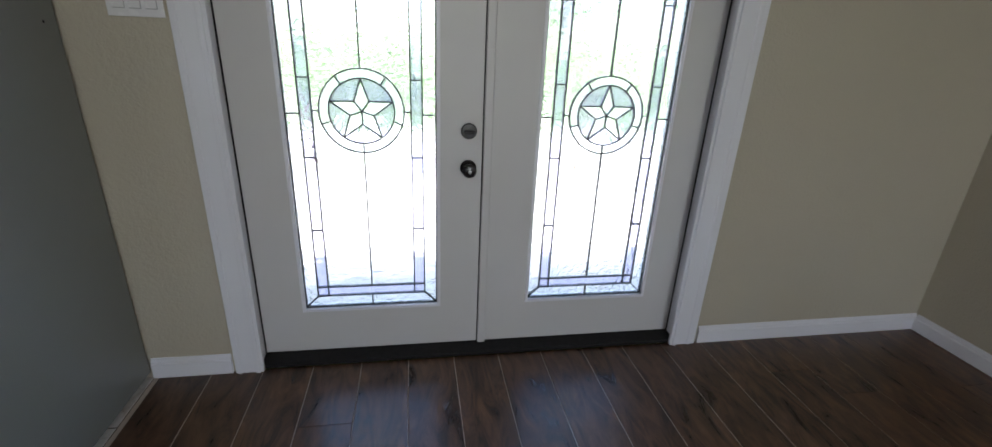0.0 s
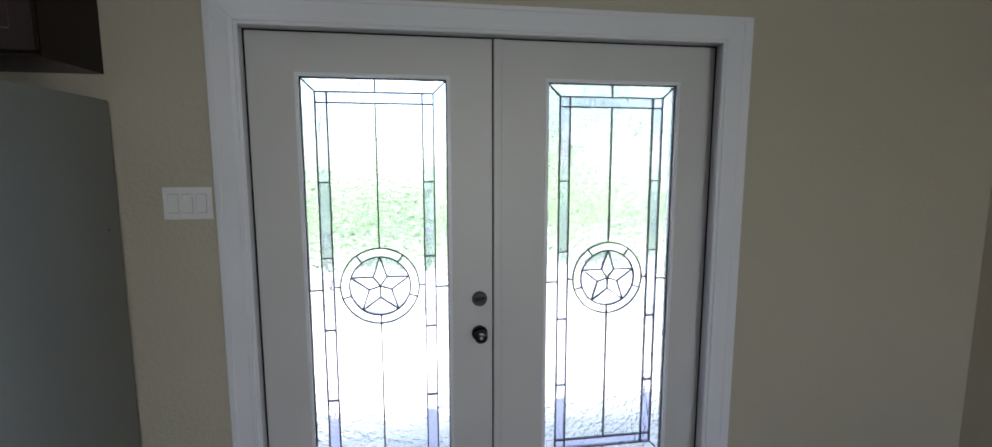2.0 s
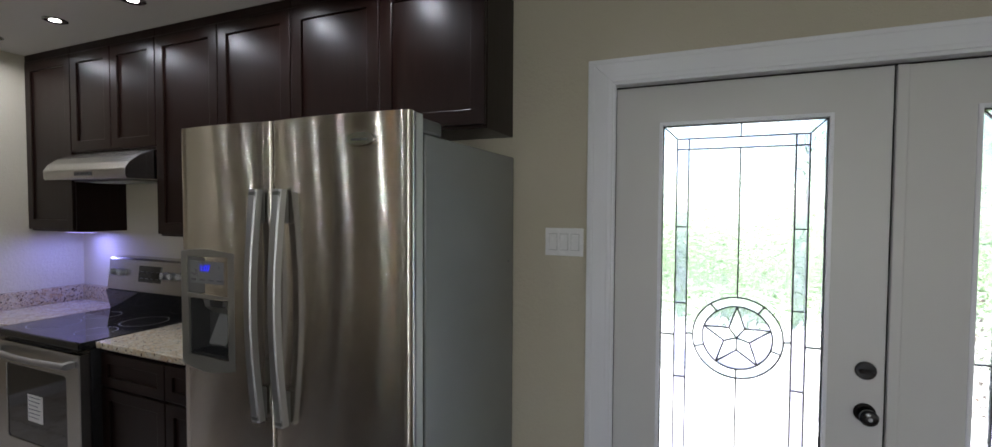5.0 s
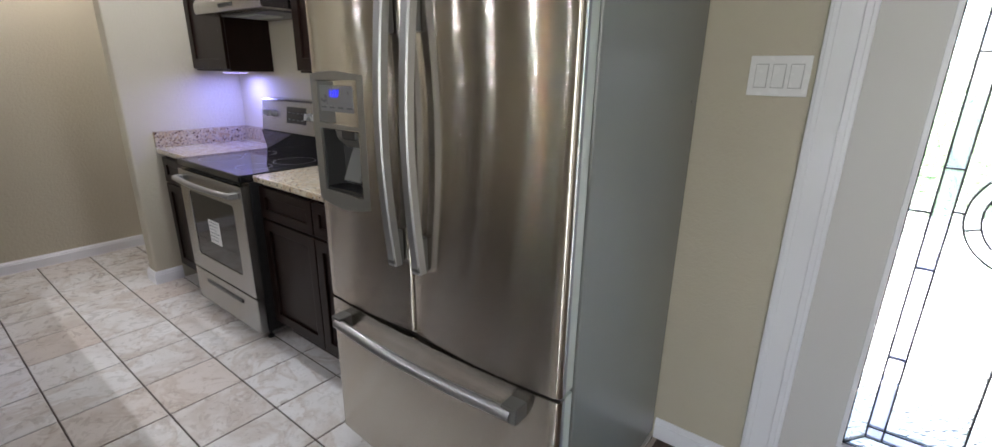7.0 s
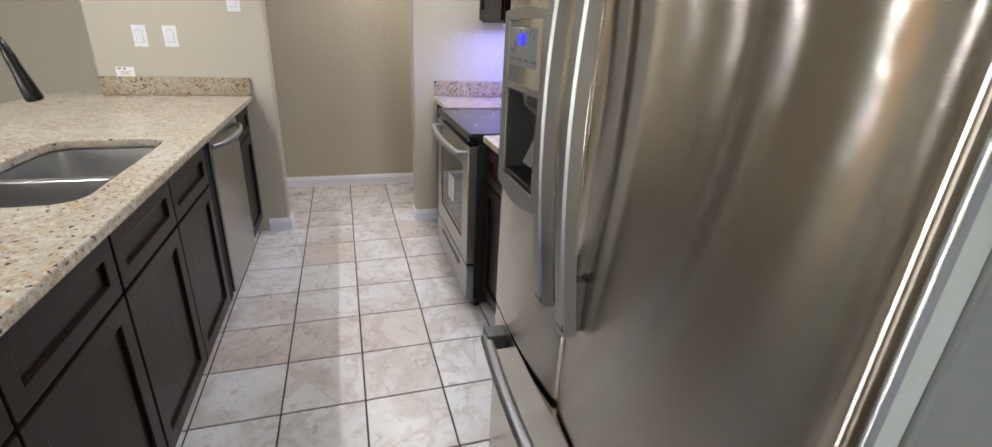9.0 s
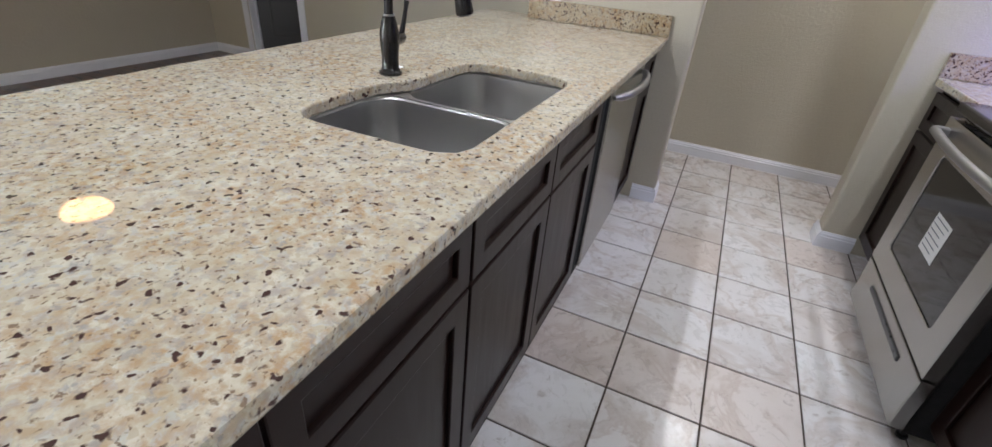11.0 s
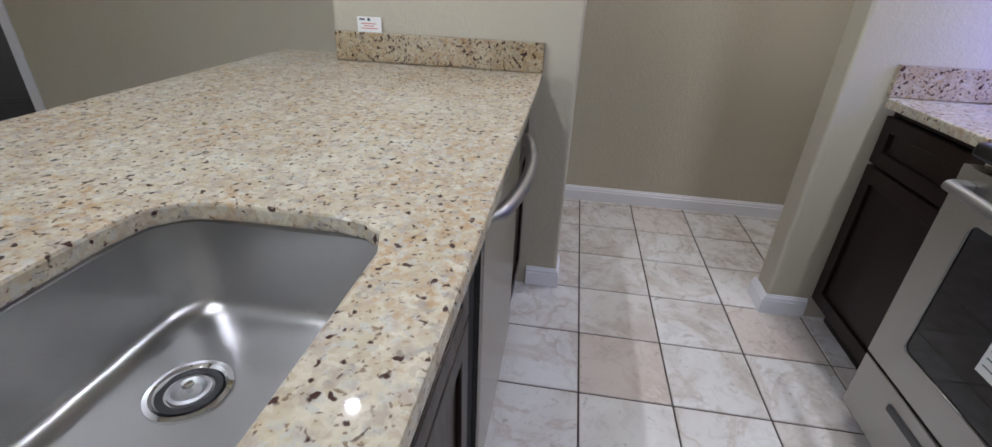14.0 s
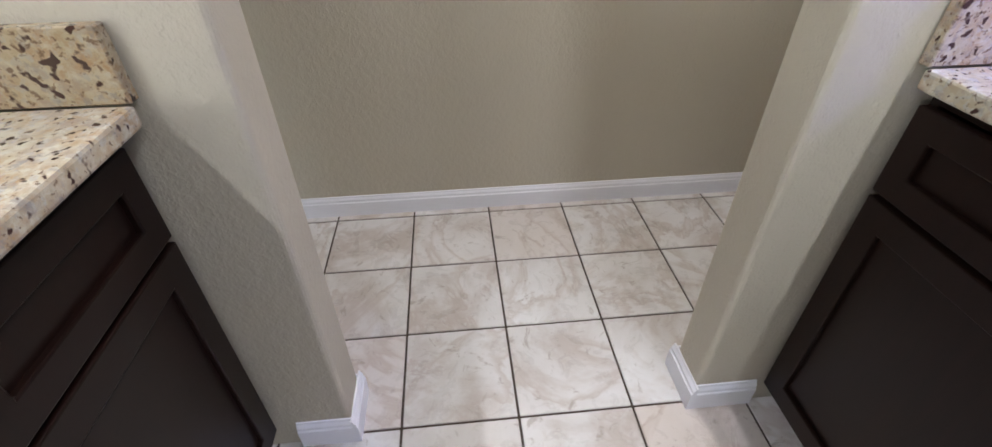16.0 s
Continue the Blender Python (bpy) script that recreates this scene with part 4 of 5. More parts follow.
def build_leaf(name, x0, x1, gx, hand):
    """One door leaf with its leaded glass; gx: the middle of the glass."""
    leaf = thing(name, "white painted entry door with a tall leaded star glass panel", "door", ((x0 + x1) / 2, DOOR_Y + 0.022, 0.02))
    leaf["kind"] = "structure"
    a, b = gx - GW / 2, gx + GW / 2
    lip = 0.012
    hole = [(a - lip, GZ0 - lip), (b + lip, GZ0 - lip), (b + lip, GZ1 + lip), (a - lip, GZ1 + lip)]
    part("slab", slab([(x0, 0.025), (x1, 0.025), (x1, 2.035), (x0, 2.035)], DOOR_Y, DOOR_Y + 0.044, [hole], 0.002, UP), DOORP, leaf)
    fr = slab([(a - lip - 0.002, GZ0 - lip - 0.002), (b + lip + 0.002, GZ0 - lip - 0.002), (b + lip + 0.002, GZ1 + lip + 0.002), (a - lip - 0.002, GZ1 + lip + 0.002)], DOOR_Y - 0.004, DOOR_Y + 0.048,
              [[(a, GZ0), (b, GZ0), (b, GZ1), (a, GZ1)]], 0.002, UP)
    part("glazing_bead", fr, TRIM, leaf)
    g = thing("glass_panel", "", "", (gx - leaf.location.x, 0.0, GZ0 - 0.02))
    g.parent = leaf
    y0, y1 = DOOR_Y + 0.014, DOOR_Y + 0.020
    cz, R, r = 1.061, 0.155, 0.120
    b1, b2 = 0.053, 0.096
    zt1, zt2, zb1, zb2 = GZ1 - 0.053, GZ1 - 0.094, GZ0 + 0.053, GZ0 + 0.094
    X = lambda q: gx + q
    h = GW / 2
    i1, i2 = h - b1, h - b2
    e = 0.0006
    panes = []
    # outer bevel border
    for s in (-1, 1):
        panes.append(("pane", [(X(s * h), GZ1), (X(0), GZ1), (X(0), zt1), (X(s * i1), zt1)], G_CLEAR))
        panes.append(("pane", [(X(s * h), GZ0), (X(0), GZ0), (X(0), zb1), (X(s * i1), zb1)], G_CLEAR))
        panes.append(("pane", [(X(s * h), GZ1), (X(s * i1), zt1), (X(s * i1), cz - 0.01), (X(s * h), cz - 0.01)], G_CLEAR))
        panes.append(("pane", [(X(s * h), cz - 0.01), (X(s * i1), cz - 0.01), (X(s * i1), zb1), (X(s * h), GZ0)], G_CLEAR))
    # coloured inner border
    panes.append(("pane", [(X(-i2), zt1), (X(i2), zt1), (X(i2), zt2), (X(-i2), zt2)], G_WAVE))
    panes.append(("pane", [(X(-i2), zb1), (X(i2), zb1), (X(i2), zb2), (X(-i2), zb2)], G_WAVE))
    zs = [zt1, zt2, 1.48, 1.18, 0.885, 0.585, zb2, zb1]
    for s in (-1, 1):
        for za, zb in zip(zs, zs[1:]):
            panes.append(("pane", [(X(s * i1), za), (X(s * i2), za), (X(s * i2), zb), (X(s * i1), zb)], G_WAVE))
    # four large centre panes round the medallion
    for s in (-1, 1):
        top = arc(gx, cz, R, 90, 90 - s * 90, 14)
        panes.append(("centre_pane", [(X(s * i2), zt2), (X(0), zt2)] + top + [(X(s * i2), cz)], G_CLEAR))
        bot = arc(gx, cz, R, -90, -90 + s * 90, 14)
        panes.append(("centre_pane", [(X(s * i2), zb2), (X(0), zb2)] + bot + [(X(s * i2), cz)], G_CLEAR))
    # medallion ring, star and gaps
    for q in range(5):
        a0 = 270 + 72 * q
        panes.append(("ring_pane", arc(gx, cz, R, a0, a0 + 72, 12) + arc(gx, cz, r, a0 + 72, a0, 12), G_BEVEL))
    sp = star_points(r, r * 0.385, gx, cz)
    for q in range(5):
        p0, p1, p2 = sp[(2 * q - 1) % 10], sp[2 * q], sp[2 * q + 1]
        panes.append(("star_pane", [(gx, cz), p0, p1, p2], G_BEVEL))
        a0 = 90 + 72 * q
        panes.append(("gap_pane", [sp[2 * q + 1], *arc(gx, cz, r, a0, a0 + 72, 10)[0:11]], G_WAVE))
    for nm, loop, mt in panes:
        p = part(nm, flat(loop, y0, y1), mt, g)
        p.visible_shadow = False
    # lead came
    bm = bmesh.new()
    cw = 0.0023

    def bar(p, q, w=cw):
        p, q = Vector(p), Vector(q)
        d = (q - p).normalized()
        s = Vector((-d.y, d.x)) * w
        merge(bm, flat([tuple(p - s), tuple(q - s), tuple(q + s), tuple(p + s)], y0 - 0.003, y1 + 0.003))

    def loop_bar(pts):
        for p, q in zip(pts, pts[1:] + pts[:1]):
            bar(p, q)
    loop_bar([(X(-h + 0.002), GZ0 + 0.002), (X(h - 0.002), GZ0 + 0.002), (X(h - 0.002), GZ1 - 0.002), (X(-h + 0.002), GZ1 - 0.002)])
    loop_bar([(X(-i1), zb1), (X(i1), zb1), (X(i1), zt1), (X(-i1), zt1)])
    for s in (-1, 1):
        bar((X(s * i2), zb1), (X(s * i2), zt1))
        bar((X(s * h), GZ1), (X(s * i1), zt1))
        bar((X(s * h), GZ0), (X(s * i1), zb1))
        bar((X(s * h), cz - 0.01), (X(s * i1), cz - 0.01))
        bar((X(s * i2), cz), (X(s * R), cz))
        for z in zs[2:6]:
            bar((X(s * i1), z), (X(s * i2), z))
    bar((X(-i1), zt2), (X(i1), zt2))
    bar((X(-i1), zb2), (X(i1), zb2))
    bar((X(0), GZ0), (X(0), zb1))
    bar((X(0), zb2), (X(0), cz - R))
    bar((X(0), cz + R), (X(0), zt2))
    bar((X(0), zt1), (X(0), GZ1))
    for rr in (R, r):
        merge(bm, slab(arc(gx, cz, rr + cw, 0, 354, 59), y0 - 0.003, y1 + 0.003, [arc(gx, cz, rr - cw, 0, 354, 59)], 0.0, UP))
    for q in range(5):
        a0 = radians(270 + 72 * q)
        bar((gx + r * math.cos(a0), cz + r * math.sin(a0)), (gx + R * math.cos(a0), cz + R * math.sin(a0)))
        bar(sp[2 * q], sp[2 * q + 1])
        bar(sp[2 * q], sp[(2 * q - 1) % 10])
        bar((gx, cz), sp[2 * q + 1])
    part("lead_came", bm, CAME, g)
    return leaf


def build_doors():
    # casing
    ci0, ci1, cz0 = -0.530, 1.292, 2.03
    co0, co1, cz1 = -0.640, 1.419, 2.134
    t = 0.018
    bm = bmesh.new()
    y = YN

    def casing_piece(loop):
        merge(bm, slab(loop, y - t, y, (), 0.003, UP))
    casing_piece([(co0, 0), (ci0, 0), (ci0, cz0), (co0, cz1)])
    casing_piece([(ci1, 0), (co1, 0), (co1, cz1), (ci1, cz0)])
    casing_piece([(co0, cz1), (ci0, cz0), (ci1, cz0), (co1, cz1)])
    structure("trim_door_casing", bm, TRIM, "wide white moulded casing round the entry doors")
    bm = bmesh.new()
    # raised steps of the moulding
    for d, w, hgt in ((0.012, 0.018, 0.007), (0.085, 0.016, 0.004)):
        oL, oR, oT = ci0 - d, ci1 + d, cz0 + d
        iw = w
        merge(bm, slab([(oL - iw, 0), (oL, 0), (oL, oT), (oL - iw, oT + iw)], y - t - hgt, y - t + 0.001, (), 0.002, UP))
        merge(bm, slab([(oR, 0), (oR + iw, 0), (oR + iw, oT + iw), (oR, oT)], y - t - hgt, y - t + 0.001, (), 0.002, UP))
        merge(bm, slab([(oL - iw, oT + iw), (oL, oT), (oR, oT), (oR + iw, oT + iw)], y - t - hgt, y - t + 0.001, (), 0.002, UP))
    structure("trim_casing_bead", bm, TRIM, "raised beads on the white door casing")
    bm = bmesh.new()
    bm_box(bm, -0.575, -0.547, YN + 0.001, YN + 0.16, 0, 2.045)
    bm_box(bm, 1.3235, 1.365, YN + 0.001, YN + 0.16, 0, 2.045)
    bm_box(bm, -0.547, 1.3235, YN + 0.001, YN + 0.16, 2.040, 2.06)
    structure("door_frame", bm, TRIM, "white painted door jambs")
    bm = bmesh.new()
    bm_box(bm, -0.547, -0.5425, DOOR_Y - 0.001, DOOR_Y + 0.05, 0.02, 2.040)
    bm_box(bm, 1.319, 1.3235, DOOR_Y - 0.001, DOOR_Y + 0.05, 0.02, 2.040)
    bm_box(bm, -0.5425, 1.319, DOOR_Y - 0.001, DOOR_Y + 0.05, 2.0355, 2.040)
    bm_box(bm, 0.371, 0.374, DOOR_Y + 0.003, DOOR_Y + 0.04, 0.025, 2.035)
    structure("weatherstrip", bm, SHADOWGAP, "black rubber weatherstrip round the doors")
    structure("threshold", box(-0.547, 1.3235, YN + 0.002, YN + 0.16, 0, 0.021, 0.004, 2), SHADOWGAP, "dark bronze door threshold")
    build_leaf("door_1", -0.5415, 0.370, -0.085, 1)
    build_leaf("door_2", 0.4095, 1.318, 0.877, 0)
    a = single("astragal", box(0.3745, 0.4085, DOOR_Y - 0.014, DOOR_Y + 0.03, 0.022, 2.034, 0.004, 3), DOORP, "white astragal strip covering the joint between the doors", "trim", kind="structure")
    for z, nm in ((0.996, "deadbolt"), (0.849, "door_knob")):
        if nm == "deadbolt":
            k = thing("deadbolt", "oil-rubbed bronze deadbolt thumb turn on the entry door", "deadbolt", (0.316, DOOR_Y, z))
            part("rose", lathe([(0, 0.001), (0.032, 0.001), (0.032, 0.006), (0.028, 0.013), (0, 0.014)], pose(0.316, DOOR_Y, z, 90), 28), BRONZE, k, "", True)
            part("thumb_turn", box(0.296, 0.336, DOOR_Y - 0.030, DOOR_Y - 0.013, z - 0.006, z + 0.006, 0.004, 2), BRONZE, k)
        else:
            k = thing("door_knob", "oil-rubbed bronze round door knob", "door knob", (0.316, DOOR_Y, z))
            part("rose", lathe([(0, 0.001), (0.033, 0.001), (0.033, 0.005), (0.025, 0.012), (0, 0.012)], pose(0.316, DOOR_Y, z, 90), 28), BRONZE, k, "", True)
            kb = part("knob", lathe([(0.012, 0.011), (0.011, 0.03), (0.018, 0.036), (0.027, 0.045), (0.028, 0.056), (0.022, 0.066), (0.012, 0.069), (0, 0.069)], pose(0.316, DOOR_Y, z, 90), 28), BRONZE, k, "", True)
            part("keyhole_button", lathe([(0, 0.0685), (0.007, 0.0685), (0.006, 0.0715), (0, 0.072)], pose(0.316, DOOR_Y, z, 90), 14), SATIN, kb)


build_doors()


# sink and faucet
def loft(loops, close_last=True):
    bm = bmesh.new()
    rows = [[bm.verts.new(p) for p in lp] for lp in loops]
    for a, b in zip(rows, rows[1:]):
        n = len(a)
        for i in range(n):
            bm.faces.new((a[i], a[(i + 1) % n], b[(i + 1) % n], b[i]))
    if close_last:
        bm.faces.new(rows[-1])
    bmesh.ops.recalc_face_normals(bm, faces=bm.faces)
    return bm


def bowl(x0, x1, y0, y1, r, depth):
    """A pressed bowl with near upright walls and a wide radius at the bottom."""
    loops = []
    zt = 0.8745
    steps = [(0.006, -0.0), (0.0, -0.006), (0.004, -0.05), (0.012, -(depth - 0.030))]
    steps += [(0.012 + 0.028 * (1 - math.cos(radians(a))), -(depth - 0.030) - 0.025 * math.sin(radians(a))) for a in (15, 30, 45, 60, 75, 90)]
    steps += [(0.09, -depth - 0.002), (0.13, -depth - 0.005)]
    steps[0] = (-0.006, 0.0)
    for d, dz in steps:
        rr = max(r - max(d, 0) * 0.4, 0.02) if d < 0.06 else 0.05
        loops.append([(x, y, zt + dz) for x, y in rrect(x0 + d, x1 - d, y0 + d, y1 - d, min(rr, (x1 - x0) / 2 - d - 0.002), 8)])
    return loft(loops)


def build_sink():
    sk = thing("sink", "brushed stainless steel double-bowl undermount sink", "sink", (-2.52, -0.30, 0.66))
    A, B = (-2.488, -2.132, -0.526, -0.078), (-2.912, -2.508, -0.468, -0.078)
    part("bowl", bowl(*A, 0.085, 0.205), SINKM, sk, "large brushed steel bowl", True)
    part("bowl", bowl(*B, 0.075, 0.165), SINKM, sk, "small brushed steel bowl", True)
    # flange with the two bowl openings
    g = 0.0045
    hole = lambda q, r: rrect(q[0] - g, q[1] + g, q[2] - g, q[3] + g, r, 8)
    fl = slab(rrect(-2.94, -2.105, -0.555, -0.055, 0.06, 6), 0.8715, 0.8765, [hole(A, 0.085), hole(B, 0.075)])
    part("flange", fl, SINKM, sk)
    for cx, cy, z in ((-2.345, -0.385, 0.665), (-2.735, -0.335, 0.705)):
        d = part("drain", lathe([(0.056, 0.0), (0.055, 0.004), (0.048, 0.005), (0.043, 0.001), (0.040, -0.002)], pose(cx, cy, z), 36), CHROME, sk, "chrome drain flange", True)
        part("strainer", lathe([(0.0395, -0.002), (0.030, -0.006), (0.027, 0.001), (0.022, 0.003), (0.014, -0.003), (0.0, -0.003)], pose(cx, cy, z + 0.002), 30), SATIN, d, "", True)
        # flat black ring stands in for the shade of the deep drain recess
        part("drain_gap", lathe([(0.0415, 0.0022), (0.031, 0.0022), (0.031, 0.0012), (0.0415, 0.0012)], pose(cx, cy, z), 36), BLACK, d, "black ring painting in the shaded gap inside the drain flange")
        part("strainer_knob", lathe([(0.0, 0.014), (0.007, 0.013), (0.008, 0.009), (0.004, 0.006), (0.004, -0.003), (0, -0.003)], pose(cx, cy, z + 0.003), 16), CHROME, d, "", True)


def build_faucet():
    bx, by = -2.572, -0.55
    fc = thing("faucet", "oil-rubbed bronze pull-down kitchen faucet with a high arc", "kitchen faucet", (bx, by, 0.91))
    body = lathe([(0, 0.0), (0.033, 0.0), (0.033, 0.006), (0.028, 0.011), (0.0245, 0.02), (0.024, 0.05), (0.0275, 0.085), (0.0275, 0.11), (0.022, 0.14), (0.0165, 0.158), (0, 0.16)], pose(bx, by, 0.9105), 28)
    part("body", body, BRONZE, fc, "", True)
    pts, rad = [], []
    for i in range(8):
        pts.append((bx, by, 1.065 + 0.020 * i))
    r, zc = 0.105, 1.212
    for i in range(1, 19):
        a = radians(180 - 9.2 * i)
        pts.append((bx - 0.0, by + r + r * math.cos(a), zc + r * math.sin(a)))
    part("gooseneck", tube(pts, 0.0125, 16), BRONZE, fc, "", True)
    part("collar", lathe([(0.0125, 0), (0.0155, 0), (0.0155, 0.008), (0.0125, 0.008)], pose(bx, by, 1.066), 20), SATIN, fc)
    p0 = Vector(pts[-1])
    d = Vector((-0.03, 0.22, -1)).normalized()
    hp = [p0 + d * s for s in (0, 0.01, 0.03, 0.06, 0.10, 0.135, 0.142)]
    part("spray_head", tube(hp, [0.0125, 0.0145, 0.015, 0.0165, 0.021, 0.0235, 0.021], 20), BRONZE, fc, "", True)
    q = hp[-1]
    part("aerator", tube([q, q + d * 0.003], 0.016, 18), GREYP, fc)
    lv = tube([(bx - 0.02, by - 0.002, 1.0), (bx - 0.060, by - 0.006, 1.003), (bx - 0.075, by - 0.008, 1.004)], [0.017, 0.018, 0.013], 16)
    part("handle_hub", lv, BRONZE, fc, "", True)
    h2 = tube([(bx - 0.068, by - 0.008, 1.006), (bx - 0.082, by - 0.01, 1.035), (bx - 0.098, by - 0.012, 1.075), (bx - 0.108, by - 0.014, 1.098)], [0.009, 0.0075, 0.006, 0.008], 12)
    part("lever", h2, BRONZE, fc, "", True)
    single("cover_plate", box(-2.66, -2.62, -0.60, -0.565, 0.9105, 0.914, 0.001), WPLAST, "small pale sticker on the worktop beside the faucet", "sticker")


def wall_plate(name, label, cat, at, normal, gangs, kind="rocker", group=""):
    """A plastic plate with rockers or sockets; normal: 'x+' for a wall that faces +x, and so on."""
    w, h = 0.070 + 0.0455 * (gangs - 1), 0.115
    turn = {"y-": 0, "x+": 90, "y+": 180, "x-": -90}[normal]
    m = pose(*at, 0, 0, turn)
    t = thing(name, label, cat, at, group)

    def put(nm, b, mt, parent=t):
        bmesh.ops.transform(b, matrix=m, verts=b.verts)
        return part(nm, b, mt, parent)
    put("plate", box(-w / 2, w / 2, -0.006, -0.0005, -h / 2, h / 2, 0.002, 2), WPLAST)
    for g in range(gangs):
        cx = (g - (gangs - 1) / 2) * 0.046
        if kind == "rocker":
            # greyer frame paints in the thin shadow line round each rocker
            put("rocker_frame", box(cx - 0.0175, cx + 0.0175, -0.0072, -0.0055, -0.0345, 0.0345, 0.0005), WPLINE)
            bm = bmesh.new()
            vs = [bm.verts.new(v) for v in ((cx - 0.0155, -0.0068, -0.032), (cx + 0.0155, -0.0068, -0.032), (cx + 0.0155, -0.0068, 0.032), (cx - 0.0155, -0.0068, 0.032),
                                            (cx - 0.0155, -0.0115, -0.032), (cx + 0.0155, -0.0115, -0.032), (cx + 0.0155, -0.0078, 0.032), (cx - 0.0155, -0.0078, 0.032))]
            for f in ((0, 1, 2, 3), (4, 7, 6, 5), (0, 4, 5, 1), (3, 2, 6, 7), (0, 3, 7, 4), (1, 5, 6, 2)):
                bm.faces.new([vs[i] for i in f])
            bmesh.ops.recalc_face_normals(bm, faces=bm.faces)
            put("rocker", bm, WPLAST)
        else:
            for dz in (-0.02, 0.02):
                put("socket", box(cx - 0.016, cx + 0.016, -0.0085, -0.0055, dz - 0.014, dz + 0.014, 0.003, 2), WPLAST)
                for sx in (-0.006, 0.006):
                    put("slot", box(cx + sx - 0.001, cx + sx + 0.001, -0.0088, -0.008, dz - 0.002, dz + 0.007), SHADOWGAP)
    return t


def build_plates():
    wall_plate("light_switch", "white triple rocker light switch plate beside the entry door", "light switch", (-0.735, YN, 1.412), "y-", 3)
    wall_plate("light_switch", "white single rocker switch plate on the wall end", "light switch", (XW, -0.495, 1.232), "x+", 1)
    wall_plate("wall_outlet", "white electric outlet plate above the peninsula", "wall outlet", (XW, -0.345, 1.236), "x+", 1, "rocker")
    wall_plate("light_switch", "white switch plate at the corner of the wall end", "light switch", (XW, 0.004, 1.44), "x+", 1)
    wall_plate("wall_outlet", "white outlet plate low on the living room wall", "wall outlet", (-2.51, YS, 0.31), "y+", 1, "socket")
    card = thing("business_card", "small printed card leaning on the granite upstand", "card", (-4.105, -0.602, 1.0125))
    part("card", box(-4.106, -4.1055, -0.647, -0.557, 1.0125, 1.064), PAPER, card)
    bm = bmesh.new()
    for i, (a, b) in enumerate(((-0.632, -0.575), (-0.622, -0.585), (-0.634, -0.572))):
        bm_box(bm, -4.1055, -4.1052, a, b, 1.040 - 0.008 * i, 1.0425 - 0.008 * i)
    part("print", bm, PRINTR, card)
    bm = bmesh.new()
    bm_box(bm, -4.1055, -4.1052, -0.608, -0.598, 1.05, 1.06)
    bm_box(bm, -4.1055, -4.1052, -0.638, -0.618, 1.052, 1.058)
    part("logo", bm, PRINT, card)


def build_lights():
    lens = m_emit("led_lens", (1.0, 0.98, 0.96), 8)
    rim = m_plain("dark_lamp_trim", (0.16, 0.16, 0.16), 0.25, 1.0)
    for lx in LED_X:
        for ly in (1.22, -0.73):
            t = thing("recessed_light", "small round recessed ceiling spotlight with a metal trim", "ceiling light", (lx, ly, ZC), "recessed ceiling lights")
            part("trim_ring", lathe([(0.052, 0), (0.052, -0.003), (0.045, -0.006), (0.030, -0.004), (0.0235, -0.0005)], pose(lx, ly, ZC), 28), rim, t, "", True)
            part("lens", lathe([(0.0, -0.002), (0.023, -0.002), (0.023, -0.0005), (0, -0.0005)], pose(lx, ly, ZC), 24), lens, t)
    t = thing("dome_light", "flush ceiling light with a warm glowing glass dome", "ceiling light", (-2.92, -3.5, ZC))
    part("canopy", lathe([(0, 0), (0.17, 0), (0.172, -0.012), (0.16, -0.03), (0, -0.03)], pose(-2.92, -3.5, ZC), 36), BRONZE, t, "", True)
    gl = m_emit("warm_dome_glass", (1.0, 0.50, 0.19), 1.1)
    part("dome", lathe([(0.155, -0.03), (0.150, -0.055), (0.125, -0.085), (0.085, -0.105), (0.04, -0.114), (0.0, -0.116)], pose(-2.92, -3.5, ZC), 36), gl, t, "", True)
    part("finial", lathe([(0, -0.116), (0.02, -0.117), (0.02, -0.124), (0.008, -0.128), (0.01, -0.136), (0, -0.142)], pose(-2.92, -3.5, ZC), 20), BRONZE, t, "", True)
    u = thing("under_cabinet_light", "slim under-cabinet light glowing violet", "cabinet light", (-3.86, 1.62, 1.376))
    part("housing", box(-3.98, -3.74, 1.59, 1.65, 1.379, 1.3895, 0.002), WPLAST, u)
    part("diffuser", box(-3.97, -3.75, 1.597, 1.643, 1.3765, 1.379), m_emit("violet_led", (0.45, 0.38, 1.0), 0.6), u)


def build_blinds(name, x0, x1, z0, z1, y, label):
    b = thing(name, label, "window blind", ((x0 + x1) / 2, y, z0))
    part("headrail", box(x0, x1, y - 0.02, y + 0.02, z1 - 0.04, z1, 0.003), WPLAST, b)
    zz = z1 - 0.06
    while zz > z0 + 0.03:
        s = box(x0 + 0.004, x1 - 0.004, -0.024, 0.024, -0.0012, 0.0012)
        bmesh.ops.transform(s, matrix=pose(0, y, zz, 62, 0, 0), verts=s.verts)
        part("slat", s, WPLAST, b)
        zz -= 0.043
    part("bottom_rail", box(x0 + 0.002, x1 - 0.002, y - 0.02, y + 0.02, z0 + 0.004, z0 + 0.02, 0.003), WPLAST, b)


